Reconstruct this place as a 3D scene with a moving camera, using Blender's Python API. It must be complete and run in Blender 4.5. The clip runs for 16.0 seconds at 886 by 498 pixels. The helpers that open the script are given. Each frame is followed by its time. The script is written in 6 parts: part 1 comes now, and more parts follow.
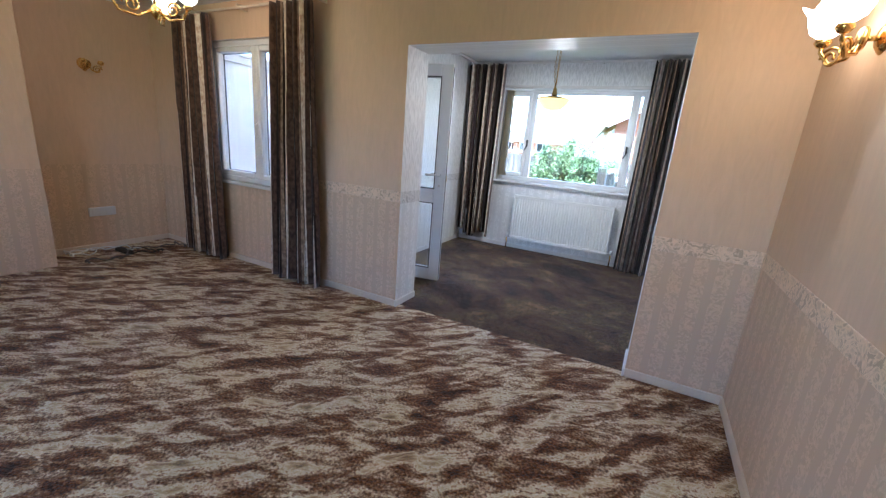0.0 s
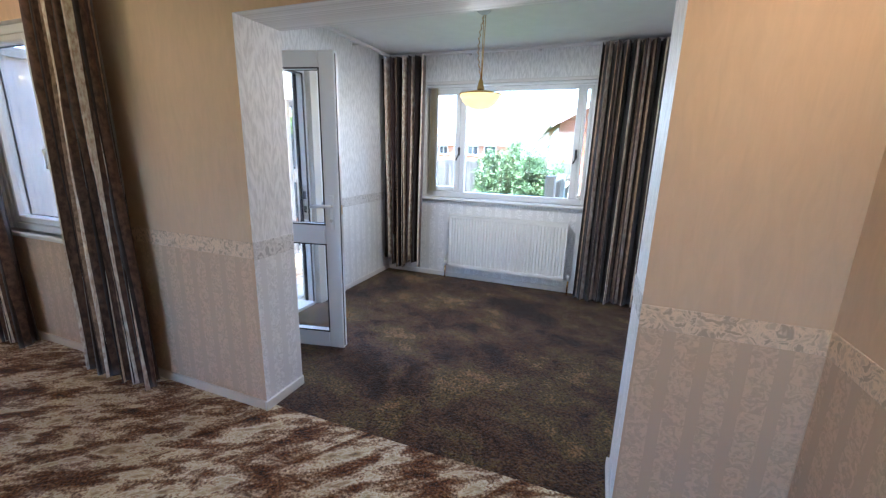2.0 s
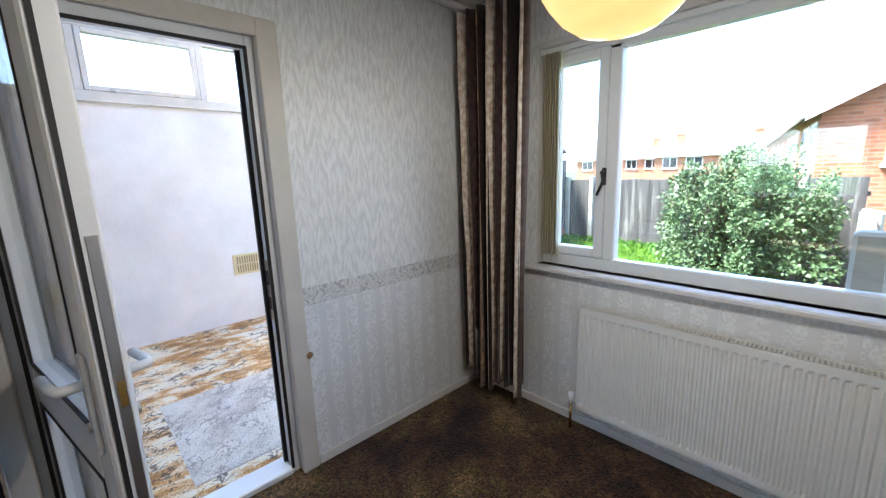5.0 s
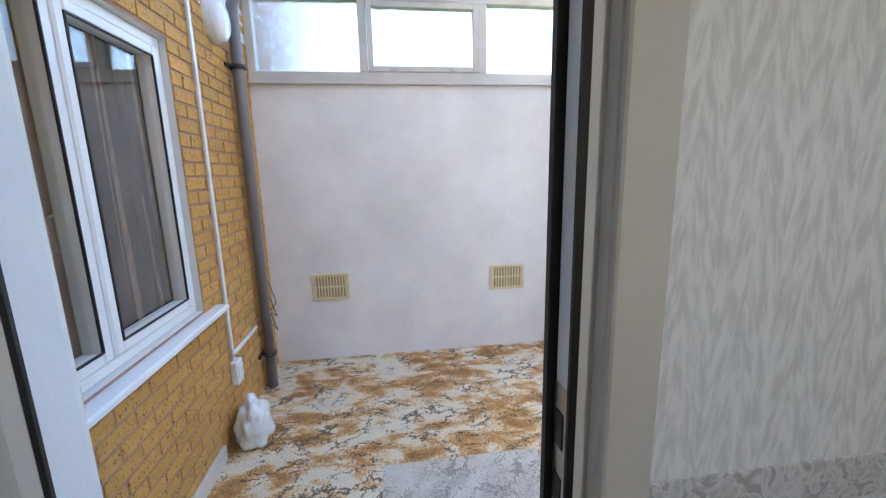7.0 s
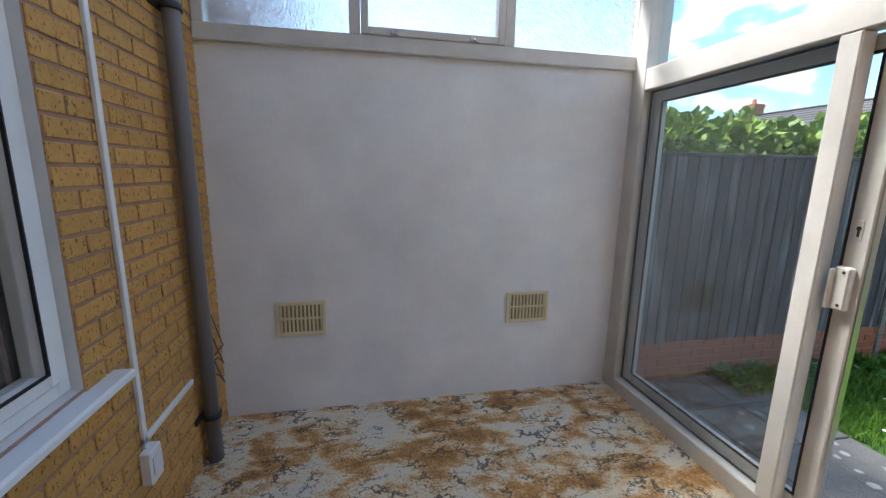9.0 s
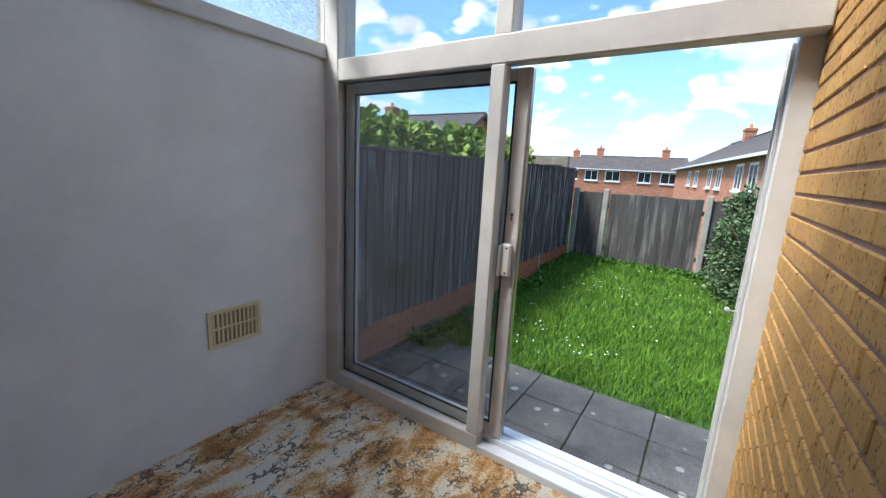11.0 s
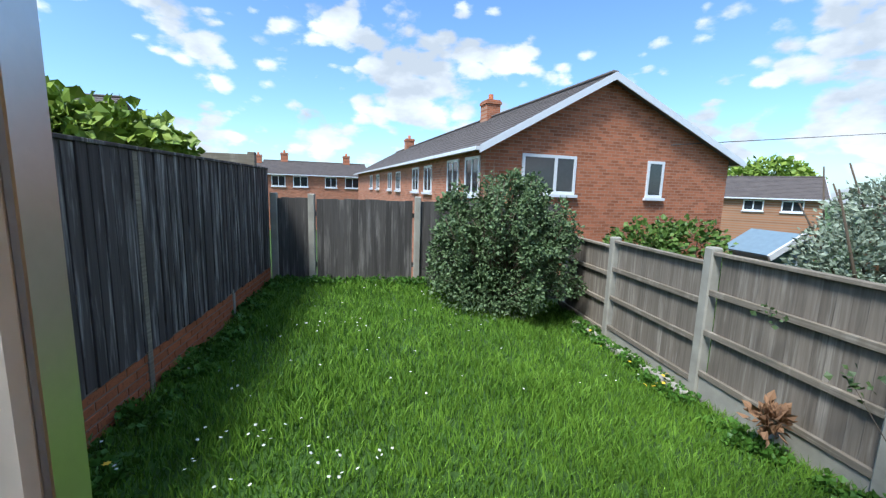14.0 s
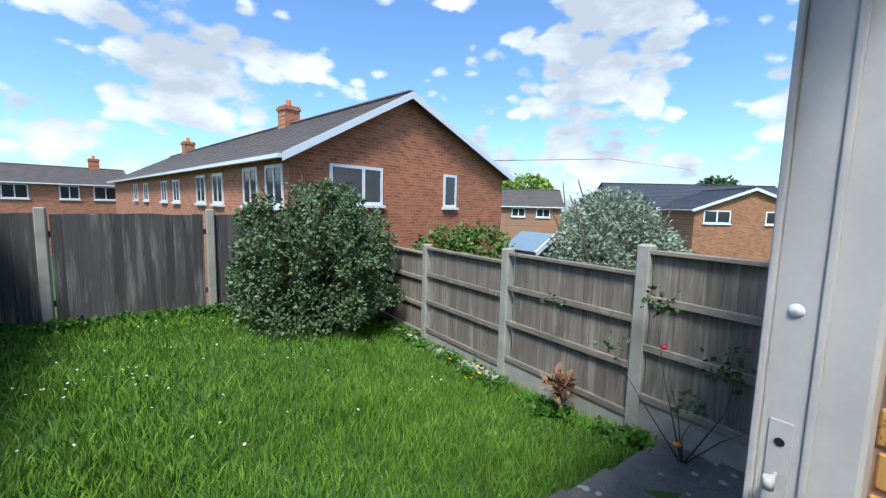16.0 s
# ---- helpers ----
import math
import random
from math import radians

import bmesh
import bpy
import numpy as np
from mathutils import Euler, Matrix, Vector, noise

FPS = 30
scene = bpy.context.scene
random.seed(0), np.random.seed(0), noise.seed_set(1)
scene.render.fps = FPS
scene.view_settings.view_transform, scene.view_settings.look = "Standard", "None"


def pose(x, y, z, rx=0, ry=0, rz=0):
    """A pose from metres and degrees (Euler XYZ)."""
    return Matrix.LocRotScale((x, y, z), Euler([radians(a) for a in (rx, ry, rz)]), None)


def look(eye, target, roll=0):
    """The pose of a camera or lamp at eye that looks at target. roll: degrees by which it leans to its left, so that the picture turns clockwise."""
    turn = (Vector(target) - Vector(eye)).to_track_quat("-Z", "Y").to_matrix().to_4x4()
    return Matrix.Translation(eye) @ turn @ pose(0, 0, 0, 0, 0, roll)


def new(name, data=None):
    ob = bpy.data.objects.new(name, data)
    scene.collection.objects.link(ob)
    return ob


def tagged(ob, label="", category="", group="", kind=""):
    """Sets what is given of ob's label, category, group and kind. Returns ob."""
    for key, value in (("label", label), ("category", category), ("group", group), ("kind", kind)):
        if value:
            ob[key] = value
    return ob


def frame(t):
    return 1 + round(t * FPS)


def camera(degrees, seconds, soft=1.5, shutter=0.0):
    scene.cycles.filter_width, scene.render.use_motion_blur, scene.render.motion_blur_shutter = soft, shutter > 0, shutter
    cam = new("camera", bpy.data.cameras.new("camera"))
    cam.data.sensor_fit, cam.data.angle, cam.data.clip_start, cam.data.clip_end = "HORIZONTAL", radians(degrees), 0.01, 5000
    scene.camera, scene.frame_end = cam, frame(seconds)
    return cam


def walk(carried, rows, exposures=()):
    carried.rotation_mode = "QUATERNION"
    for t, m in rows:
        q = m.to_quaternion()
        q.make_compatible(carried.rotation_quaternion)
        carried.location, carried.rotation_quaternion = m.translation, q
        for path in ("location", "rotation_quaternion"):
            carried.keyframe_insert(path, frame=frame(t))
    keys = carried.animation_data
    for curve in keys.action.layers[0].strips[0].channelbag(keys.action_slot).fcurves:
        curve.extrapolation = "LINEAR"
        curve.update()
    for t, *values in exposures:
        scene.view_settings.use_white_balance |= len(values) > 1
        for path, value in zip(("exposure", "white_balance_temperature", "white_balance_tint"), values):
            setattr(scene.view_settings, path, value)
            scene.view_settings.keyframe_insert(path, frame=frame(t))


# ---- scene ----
cam = camera(96.1, 16.0, 1.3)
PATH = [
    (0, (-0.098, -0.048, 1.335), (-0.972, 1.676, 0.824), 4.7),
    (0.5, (-0.107, 0.029, 1.374), (-0.835, 1.812, 0.834), 3.5),
    (1, (-0.133, 0.232, 1.366), (-0.847, 2.024, 0.838), 2.4),
    (1.5, (-0.188, 0.611, 1.419), (-0.906, 2.408, 0.913), 1.7),
    (2, (-0.23, 1.062, 1.414), (-0.923, 2.877, 0.941), 1.5),
    (2.5, (-0.303, 1.513, 1.434), (-0.986, 3.335, 0.974), 1.5),
    (3, (-0.413, 1.882, 1.465), (-1.086, 3.712, 1.02), 1.2),
    (3.2, (-0.499, 2.029, 1.462), (-1.134, 3.873, 1.019), 1.6),
    (5.3, (-0.873, 3.4, 1.478), (-2.507, 4.492, 1.109), -2.3),
    (5.5, (-1.015, 3.468, 1.493), (-2.766, 4.357, 1.111), -2.7),
    (6, (-1.351, 3.597, 1.529), (-3.234, 4.14, 1.13), -2.6),
    (6.5, (-1.716, 3.672, 1.515), (-3.637, 4.055, 1.122), -1.6),
    (7, (-2.02, 3.616, 1.478), (-3.966, 3.885, 1.1), -1.3),
    (7.5, (-2.291, 3.58, 1.473), (-4.252, 3.718, 1.105), -0.9),
    (8, (-2.486, 3.534, 1.468), (-4.449, 3.667, 1.11), -0.4),
    (8.2, (-2.55, 3.531, 1.458), (-4.514, 3.675, 1.104), -0.1),
    (10.3, (-3.067, 3.454, 1.527), (-4.606, 4.66, 1.105), 2.3),
    (10.5, (-3.084, 3.446, 1.527), (-4.515, 4.781, 1.114), 2.5),
    (11, (-3.108, 3.483, 1.507), (-4.193, 5.116, 1.113), 3.0),
    (11.5, (-3.149, 3.555, 1.495), (-3.91, 5.365, 1.117), 3.0),
    (12, (-3.198, 3.74, 1.484), (-3.741, 5.629, 1.114), 2.7),
    (12.5, (-3.292, 4.065, 1.494), (-3.686, 5.989, 1.118), 1.8),
    (13, (-3.466, 4.465, 1.468), (-3.657, 6.419, 1.085), 1.8),
    (13.5, (-3.617, 4.794, 1.436), (-3.524, 6.759, 1.079), 2.0),
    (14, (-3.692, 5.095, 1.429), (-3.394, 7.051, 1.129), 1.8),
    (14.5, (-3.71, 5.22, 1.43), (-3.302, 7.16, 1.163), 1.3),
    (15, (-3.752, 5.225, 1.428), (-3.027, 7.073, 1.185), 1.4),
    (15.5, (-3.765, 5.25, 1.417), (-2.736, 6.951, 1.193), 1.7),
    (16, (-3.755, 5.272, 1.419), (-2.587, 6.881, 1.2), 1.4),
]
EXPOSURES = [(0.0, 3.85, 5250, 10), (2.0, 3.82, 5400, 10), (3.2, 3.5, 5800, 10), (5.3, 3.05, 6000, 9), (6.5, 2.75, 6200, 9), (8.2, 1.8, 6350, 7),
             (10.3, 0.95, 6050, 8), (12.5, 0.65, 6000, 8), (14.0, 0.4, 5900, 7), (16.0, 0.3, 5900, 7)]
walk(cam, [(t, look(eye, target, roll)) for t, eye, target, roll in PATH], EXPOSURES)

# ---- world and sun ----
SUN_ELEV, SUN_AZ = radians(57), radians(226)   # azimuth clockwise from +Y
world = bpy.data.worlds.new("sky")
scene.world = world
world.use_nodes = True
wt = world.node_tree
wt.nodes.clear()


def sky_nodes():
    def n(kind, **kw):
        nd = wt.nodes.new(kind)
        for k, v in kw.items():
            nd.inputs[k].default_value = v
        return nd
    L = wt.links.new
    sky = n("ShaderNodeTexSky")
    sky.sky_type, sky.sun_disc = "NISHITA", False
    sky.sun_elevation, sky.sun_rotation = SUN_ELEV, SUN_AZ
    tc = n("ShaderNodeTexCoord")
    sep = n("ShaderNodeSeparateXYZ")
    L(tc.outputs["Generated"], sep.inputs[0])
    comb = n("ShaderNodeCombineXYZ")
    L(sep.outputs[0], comb.inputs[0]); L(sep.outputs[1], comb.inputs[1])
    z2 = n("ShaderNodeMath"); z2.operation = "MULTIPLY"; z2.inputs[1].default_value = 1.9
    L(sep.outputs[2], z2.inputs[0]); L(z2.outputs[0], comb.inputs[2])
    big = n("ShaderNodeTexNoise", Scale=4.3, Detail=10.0, Roughness=0.54, Distortion=0.1)
    L(comb.outputs[0], big.inputs["Vector"])
    edge = n("ShaderNodeMapRange"); edge.interpolation_type = "SMOOTHSTEP"
    edge.inputs[1].default_value, edge.inputs[2].default_value = 0.372, 0.455
    puff = n("ShaderNodeTexVoronoi", Scale=17.0)
    warp = n("ShaderNodeMix"); warp.data_type = "RGBA"; warp.blend_type = "ADD"
    warp.inputs[0].default_value = 0.10
    L(comb.outputs[0], warp.inputs[6]); L(big.outputs["Color"], warp.inputs[7])
    L(warp.outputs[2], puff.inputs["Vector"])
    billow = n("ShaderNodeMath"); billow.operation = "MULTIPLY_ADD"
    billow.inputs[1].default_value = -0.17
    L(puff.outputs["Distance"], billow.inputs[0]); L(big.outputs["Fac"], billow.inputs[2])
    # thicker towards the horizon
    lift = n("ShaderNodeMath"); lift.operation = "MULTIPLY_ADD"
    lift.inputs[1].default_value = -0.10
    L(sep.outputs[2], lift.inputs[0]); L(billow.outputs[0], lift.inputs[2])
    L(lift.outputs[0], edge.inputs[0])
    # undersides of the clouds are greyer
    off = n("ShaderNodeVectorMath"); off.operation = "ADD"; off.inputs[1].default_value = (0.02, 0.03, -0.09)
    L(comb.outputs[0], off.inputs[0])
    low = n("ShaderNodeTexNoise", Scale=4.3, Detail=8.0, Roughness=0.54)
    L(off.outputs[0], low.inputs["Vector"])
    ramp = n("ShaderNodeMapRange")
    ramp.inputs[1].default_value, ramp.inputs[2].default_value = 0.40, 0.60
    ramp.inputs[3].default_value, ramp.inputs[4].default_value = 1.0, 0.0
    L(low.outputs["Fac"], ramp.inputs[0])
    cloud = n("ShaderNodeMix"); cloud.data_type = "RGBA"
    cloud.inputs[6].default_value, cloud.inputs[7].default_value = (3.7, 4.0, 4.4, 1), (6.6, 6.7, 6.8, 1)
    L(ramp.outputs[0], cloud.inputs[0])
    tint = n("ShaderNodeMix"); tint.data_type = "RGBA"; tint.blend_type = "MULTIPLY"
    tint.inputs[0].default_value = 1.0
    tint.inputs[7].default_value = (0.98, 1.2, 1.4, 1)
    L(sky.outputs[0], tint.inputs[6])
    mix = n("ShaderNodeMix"); mix.data_type = "RGBA"
    L(edge.outputs[0], mix.inputs[0]); L(tint.outputs[2], mix.inputs[6]); L(cloud.outputs[2], mix.inputs[7])
    bg = n("ShaderNodeBackground", Strength=0.14)
    L(mix.outputs[2], bg.inputs[0])
    out = n("ShaderNodeOutputWorld")
    L(bg.outputs[0], out.inputs[0])


sky_nodes()
sun = new("sun", bpy.data.lights.new("sun", "SUN"))
sun.data.energy, sun.data.angle, sun.data.color = 4.0, radians(14), (1.0, 0.96, 0.91)
sun.matrix_world = look((20 * math.sin(SUN_AZ) * math.cos(SUN_ELEV), 20 * math.cos(SUN_AZ) * math.cos(SUN_ELEV), 20 * math.sin(SUN_ELEV)), (0, 0, 0))


def point_lamp(name, place, watts, colour, size):
    ob = new(name, bpy.data.lights.new(name, "POINT"))
    ob.data.energy, ob.data.color, ob.data.shadow_soft_size = watts, colour, size
    ob.location = place
    return ob


WARM = (1.0, 0.55, 0.22)
for lx, ly, lz, lw in ((0.345, 1.80, 1.865, 0.11), (0.345, 2.0, 1.865, 0.11)):
    point_lamp("wall_light_bulb", (lx, ly, lz), lw, WARM, 0.05)
for k in range(3):
    a = radians(20 + 120 * k)
    point_lamp("chandelier_bulb", (-3.2 + 0.24 * math.cos(a), 1.62 + 0.24 * math.sin(a), 2.09), 0.17, WARM, 0.05)
point_lamp("pendant_bulb", (-1.13, 4.12, 1.80), 3.5, (1.0, 0.90, 0.78), 0.05)

# ---- materials ----


class Graph:
    """Small helper for node materials."""

    def __init__(self, name, rough=0.6, metal=0.0, spec=0.5):
        self.m = bpy.data.materials.new(name)
        self.m.use_nodes = True
        self.t = self.m.node_tree
        self.b = self.t.nodes["Principled BSDF"]
        self.b.inputs["Roughness"].default_value = rough
        self.b.inputs["Metallic"].default_value = metal
        self.b.inputs["Specular IOR Level"].default_value = spec
        self.c = self.n("ShaderNodeTexCoord")
        self.obj = self.c.outputs["Object"]

    def n(self, kind, **kw):
        nd = self.t.nodes.new(kind)
        for k, v in kw.items():
            if isinstance(v, bpy.types.NodeSocket):
                self.t.links.new(v, nd.inputs[k])
            else:
                nd.inputs[k].default_value = v
        return nd

    def link(self, a, b):
        self.t.links.new(a, b)

    def scaled(self, vec, s):
        nd = self.n("ShaderNodeMapping", Vector=vec)
        nd.inputs["Scale"].default_value = s
        return nd.outputs[0]

    def turned(self, vec, deg):
        nd = self.n("ShaderNodeMapping", Vector=vec)
        nd.inputs["Rotation"].default_value = (0, 0, radians(deg))
        return nd.outputs[0]

    def noise(self, vec, scale, detail=4.0, rough=0.55, dist=0.0):
        return self.n("ShaderNodeTexNoise", Vector=vec, Scale=scale, Detail=detail, Roughness=rough, Distortion=dist).outputs["Fac"]

    def ramp(self, fac, stops, const=False):
        nd = self.n("ShaderNodeValToRGB", Fac=fac)
        r = nd.color_ramp
        r.interpolation = "CONSTANT" if const else "LINEAR"
        while len(r.elements) < len(stops):
            r.elements.new(0.5)
        for e, (p, col) in zip(r.elements, stops):
            e.position = p
            e.color = (*col, 1) if len(col) == 3 else col
        return nd.outputs[0]

    def mix(self, fac, a, b, mode="MIX"):
        nd = self.n("ShaderNodeMix")
        nd.data_type, nd.blend_type = "RGBA", mode
        for sock, v in ((nd.inputs[0], fac), (nd.inputs[6], a), (nd.inputs[7], b)):
            if isinstance(v, bpy.types.NodeSocket):
                self.link(v, sock)
            else:
                sock.default_value = v if not isinstance(v, tuple) else (*v[:3], 1)
        return nd.outputs[2]

    def math(self, op, a, b=0.0):
        nd = self.n("ShaderNodeMath")
        nd.operation = op
        for sock, v in zip(nd.inputs, (a, b)):
            if isinstance(v, bpy.types.NodeSocket):
                self.link(v, sock)
            else:
                sock.default_value = v
        return nd.outputs[0]

    def xyz(self, vec=None):
        return self.n("ShaderNodeSeparateXYZ", Vector=vec or self.obj).outputs

    def bump(self, height, strength=0.3, distance=0.005):
        nd = self.n("ShaderNodeBump", Height=height, Strength=strength, Distance=distance)
        prev = self.b.inputs["Normal"]
        if prev.is_linked:
            self.link(prev.links[0].from_socket, nd.inputs["Normal"])
        self.link(nd.outputs[0], prev)

    def colour(self, sock):
        if isinstance(sock, tuple):
            self.b.inputs["Base Color"].default_value = (*sock, 1)
        else:
            self.link(sock, self.b.inputs["Base Color"])
        return self

    def roughness(self, sock):
        self.link(sock, self.b.inputs["Roughness"])


def tone(c, f):
    return tuple(min(1.0, v * f) for v in c)


def plain(name, c, rough=0.5, metal=0.0, var=0.12, scale=9.0, bump=0.08, spec=0.5):
    g = Graph(name, rough, metal, spec)
    f = g.noise(g.obj, scale, 5)
    fine = g.noise(g.obj, scale * 14, 3)
    col = g.ramp(f, [(0.25, tone(c, 1 - var)), (0.75, tone(c, 1 + var * 0.6))])
    col = g.mix(0.12, col, g.ramp(fine, [(0.3, tone(c, 0.75)), (0.7, tone(c, 1.1))]))
    g.colour(col)
    g.bump(fine, bump, 0.002)
    return g.m


def wallpaper(name, c, axis, zigzag=False, below_c=None, dado=0.86):
    """Embossed paper above the dado, striped floral paper under it. axis: 0 where the wall runs along x, 1 along y."""
    g = Graph(name, 0.55, 0, 0.4)
    s = g.xyz()
    along, up = s[axis], s[2]
    below_c = below_c or c
    wob = g.noise(g.obj, 2.5, 2)
    if zigzag:
        # herringbone sheen: short satin strokes
        tri = g.math("PINGPONG", g.math("MULTIPLY", along, 1.0), 0.055)
        ph = g.math("ADD", g.math("MULTIPLY", up, 1.0), g.math("MULTIPLY", tri, 2.4))
        str1 = g.n("ShaderNodeCombineXYZ", X=g.math("MULTIPLY", along, 55.0), Y=g.math("MULTIPLY", ph, 16.0), Z=0.0).outputs[0]
        f = g.noise(str1, 1.0, 3, 0.6)
        top = g.ramp(f, [(0.40, tone(c, 0.82)), (0.58, tone(c, 1.08))])
        relief = f
        rr = g.ramp(f, [(0.42, (0.7,) * 3), (0.58, (0.46,) * 3)])
        g.roughness(rr)
    else:
        st = g.n("ShaderNodeCombineXYZ", X=g.math("MULTIPLY", along, 26.0), Y=g.math("MULTIPLY", up, 5.0), Z=wob).outputs[0]
        f = g.noise(st, 1.0, 5, 0.6, 1.2)
        top = g.ramp(f, [(0.3, tone(c, 0.93)), (0.7, tone(c, 1.05))])
        relief = f
    stripe = g.math("PINGPONG", along, 0.055)
    stripe = g.math("GREATER_THAN", stripe, 0.036)
    flor = g.noise(g.obj, 38, 4, 0.6, 1.5)
    fl = g.ramp(flor, [(0.42, tone(below_c, 0.82)), (0.58, tone(below_c, 1.08))])
    bot = g.mix(stripe, fl, tone(below_c, 0.86))
    is_low = g.math("LESS_THAN", up, dado)
    col = g.mix(is_low, top, bot)
    age = g.noise(g.obj, 1.3, 4)
    col = g.mix(0.25, col, g.ramp(age, [(0.3, tone(c, 0.8)), (0.7, tone(c, 1.05))]))
    g.colour(col)
    g.bump(relief, 0.25, 0.002)
    g.bump(g.math("MULTIPLY", g.math("ADD", stripe, flor), is_low), 0.25, 0.0015)
    return g.m


def border_paper(name, c):
    g = Graph(name, 0.45)
    f = g.noise(g.obj, 19, 3, 0.55, 2.0)
    s = g.xyz()
    g.colour(g.ramp(f, [(0.4, tone(c, 0.66)), (0.5, tone(c, 1.12)), (0.62, tone(c, 0.82))]))
    g.bump(f, 0.4, 0.003)
    return g.m


def carpet(name, stops, turn, stretch, scale, fleck, crack=None):
    """Sculpted tufted carpet with long cloudy strokes."""
    g = Graph(name, 0.95, 0, 0.1)
    v = g.scaled(g.turned(g.obj, turn), (1.0, stretch, 1.0))
    f = g.noise(v, scale, 6, 0.62, 0.6)
    f2 = g.noise(g.scaled(g.turned(g.obj, turn + 25), (1.0, stretch * 0.8, 1)), scale * 2.6, 5, 0.6, 0.4)
    tuft = g.noise(g.obj, 75, 3, 0.7)
    pile = g.n("ShaderNodeTexVoronoi", Vector=g.obj, Scale=95.0).outputs["Distance"]
    ff = g.math("ADD", g.math("MULTIPLY", f, 0.58), g.math("MULTIPLY", f2, 0.42))
    ff = g.math("ADD", ff, g.math("MULTIPLY", g.math("SUBTRACT", tuft, 0.5), 0.17))
    col = g.ramp(ff, stops)
    if crack:
        bend = g.n("ShaderNodeTexNoise", Vector=g.obj, Scale=6.0, Detail=5.0, Roughness=0.65).outputs["Color"]
        cv = g.mix(0.30, g.scaled(g.turned(g.obj, turn + 10), (0.6, 1.5, 1.0)), bend, "ADD")
        cells = g.n("ShaderNodeTexVoronoi", Vector=cv, Scale=9.0)
        cells.feature = "DISTANCE_TO_EDGE"
        patch = g.noise(g.obj, 7.0, 5, 0.65)
        wide = g.math("ADD", cells.outputs["Distance"], g.math("MULTIPLY", g.math("SUBTRACT", 0.50, patch), 0.55))
        wide = g.math("ADD", wide, g.math("MULTIPLY", g.math("SUBTRACT", tuft, 0.5), 0.16))
        amt = g.ramp(wide, [(0.0, (0.85,) * 3), (0.045, (0, 0, 0))])
        col = g.mix(amt, col, crack)
    col = g.mix(fleck, col, g.ramp(tuft, [(0.35, (0.02, 0.015, 0.01)), (0.65, (0.5, 0.42, 0.32))]), "OVERLAY")
    g.colour(col)
    g.bump(tuft, 0.8, 0.012)
    g.bump(pile, 0.5, 0.006)
    g.bump(ff, 0.5, 0.02)
    g.b.inputs["Sheen Weight"].default_value = 0.15
    return g.m


def fabric_stripes(name):
    """Curtain cloth; stripes follow the cloth's width through its UVs."""
    g = Graph(name, 0.8, 0, 0.2)
    uv = g.n("ShaderNodeUVMap").outputs[0]
    s = g.xyz(uv)
    u = g.math("FRACT", s[0])
    dark, mid, cream, tan, plum = (0.020, 0.012, 0.011), (0.085, 0.045, 0.030), (0.64, 0.54, 0.44), (0.30, 0.20, 0.13), (0.045, 0.025, 0.024)
    col = g.ramp(u, [(0.0, dark), (0.13, tan), (0.17, dark), (0.28, cream), (0.37, mid), (0.46, dark), (0.55, tan), (0.58, plum), (0.69, cream), (0.75, dark), (0.84, mid), (0.90, tan), (0.94, dark)], True)
    f = g.noise(g.scaled(uv, (14.0, 10.0, 1.0)), 2.0, 5, 0.65)
    col = g.mix(0.45, col, g.ramp(f, [(0.40, (0.06, 0.06, 0.06)), (0.60, (0.9, 0.9, 0.9))]), "OVERLAY")
    g.colour(col)
    g.bump(g.noise(g.obj, 240, 2), 0.2, 0.001)
    g.b.inputs["Sheen Weight"].default_value = 0.3
    return g.m


def brick_piece(name, c, dark):
    g = Graph(name, 0.85, 0, 0.25)
    oi = g.n("ShaderNodeObjectInfo")
    rnd = oi.outputs["Random"]
    v = g.n("ShaderNodeVectorMath", **{})
    v.operation = "ADD"
    g.link(g.obj, v.inputs[0])
    cx = g.n("ShaderNodeCombineXYZ", X=g.math("MULTIPLY", rnd, 37.0), Y=g.math("MULTIPLY", rnd, 91.0), Z=g.math("MULTIPLY", rnd, 53.0))
    g.link(cx.outputs[0], v.inputs[1])
    vec = v.outputs[0]
    base = g.ramp(rnd, [(0.0, tone(c, 0.8)), (0.5, c), (0.8, tone(c, 1.12)), (1.0, (c[0] * 0.95, c[1] * 0.82, c[2] * 0.8))])
    grain = g.noise(vec, 26, 5, 0.65)
    col = g.mix(0.55, base, g.ramp(grain, [(0.3, tone(c, 0.7)), (0.7, tone(c, 1.12))]))
    pits = g.noise(g.scaled(vec, (1.0, 1.0, 0.6)), 105, 2, 0.5)
    spots = g.ramp(pits, [(0.60, (0, 0, 0)), (0.65, (1, 1, 1))])
    col = g.mix(g.math("MULTIPLY", spots, 0.75), col, dark)
    g.colour(col)
    g.bump(pits, -0.6, 0.004)
    g.bump(g.noise(vec, 120, 3), 0.35, 0.002)
    return g.m


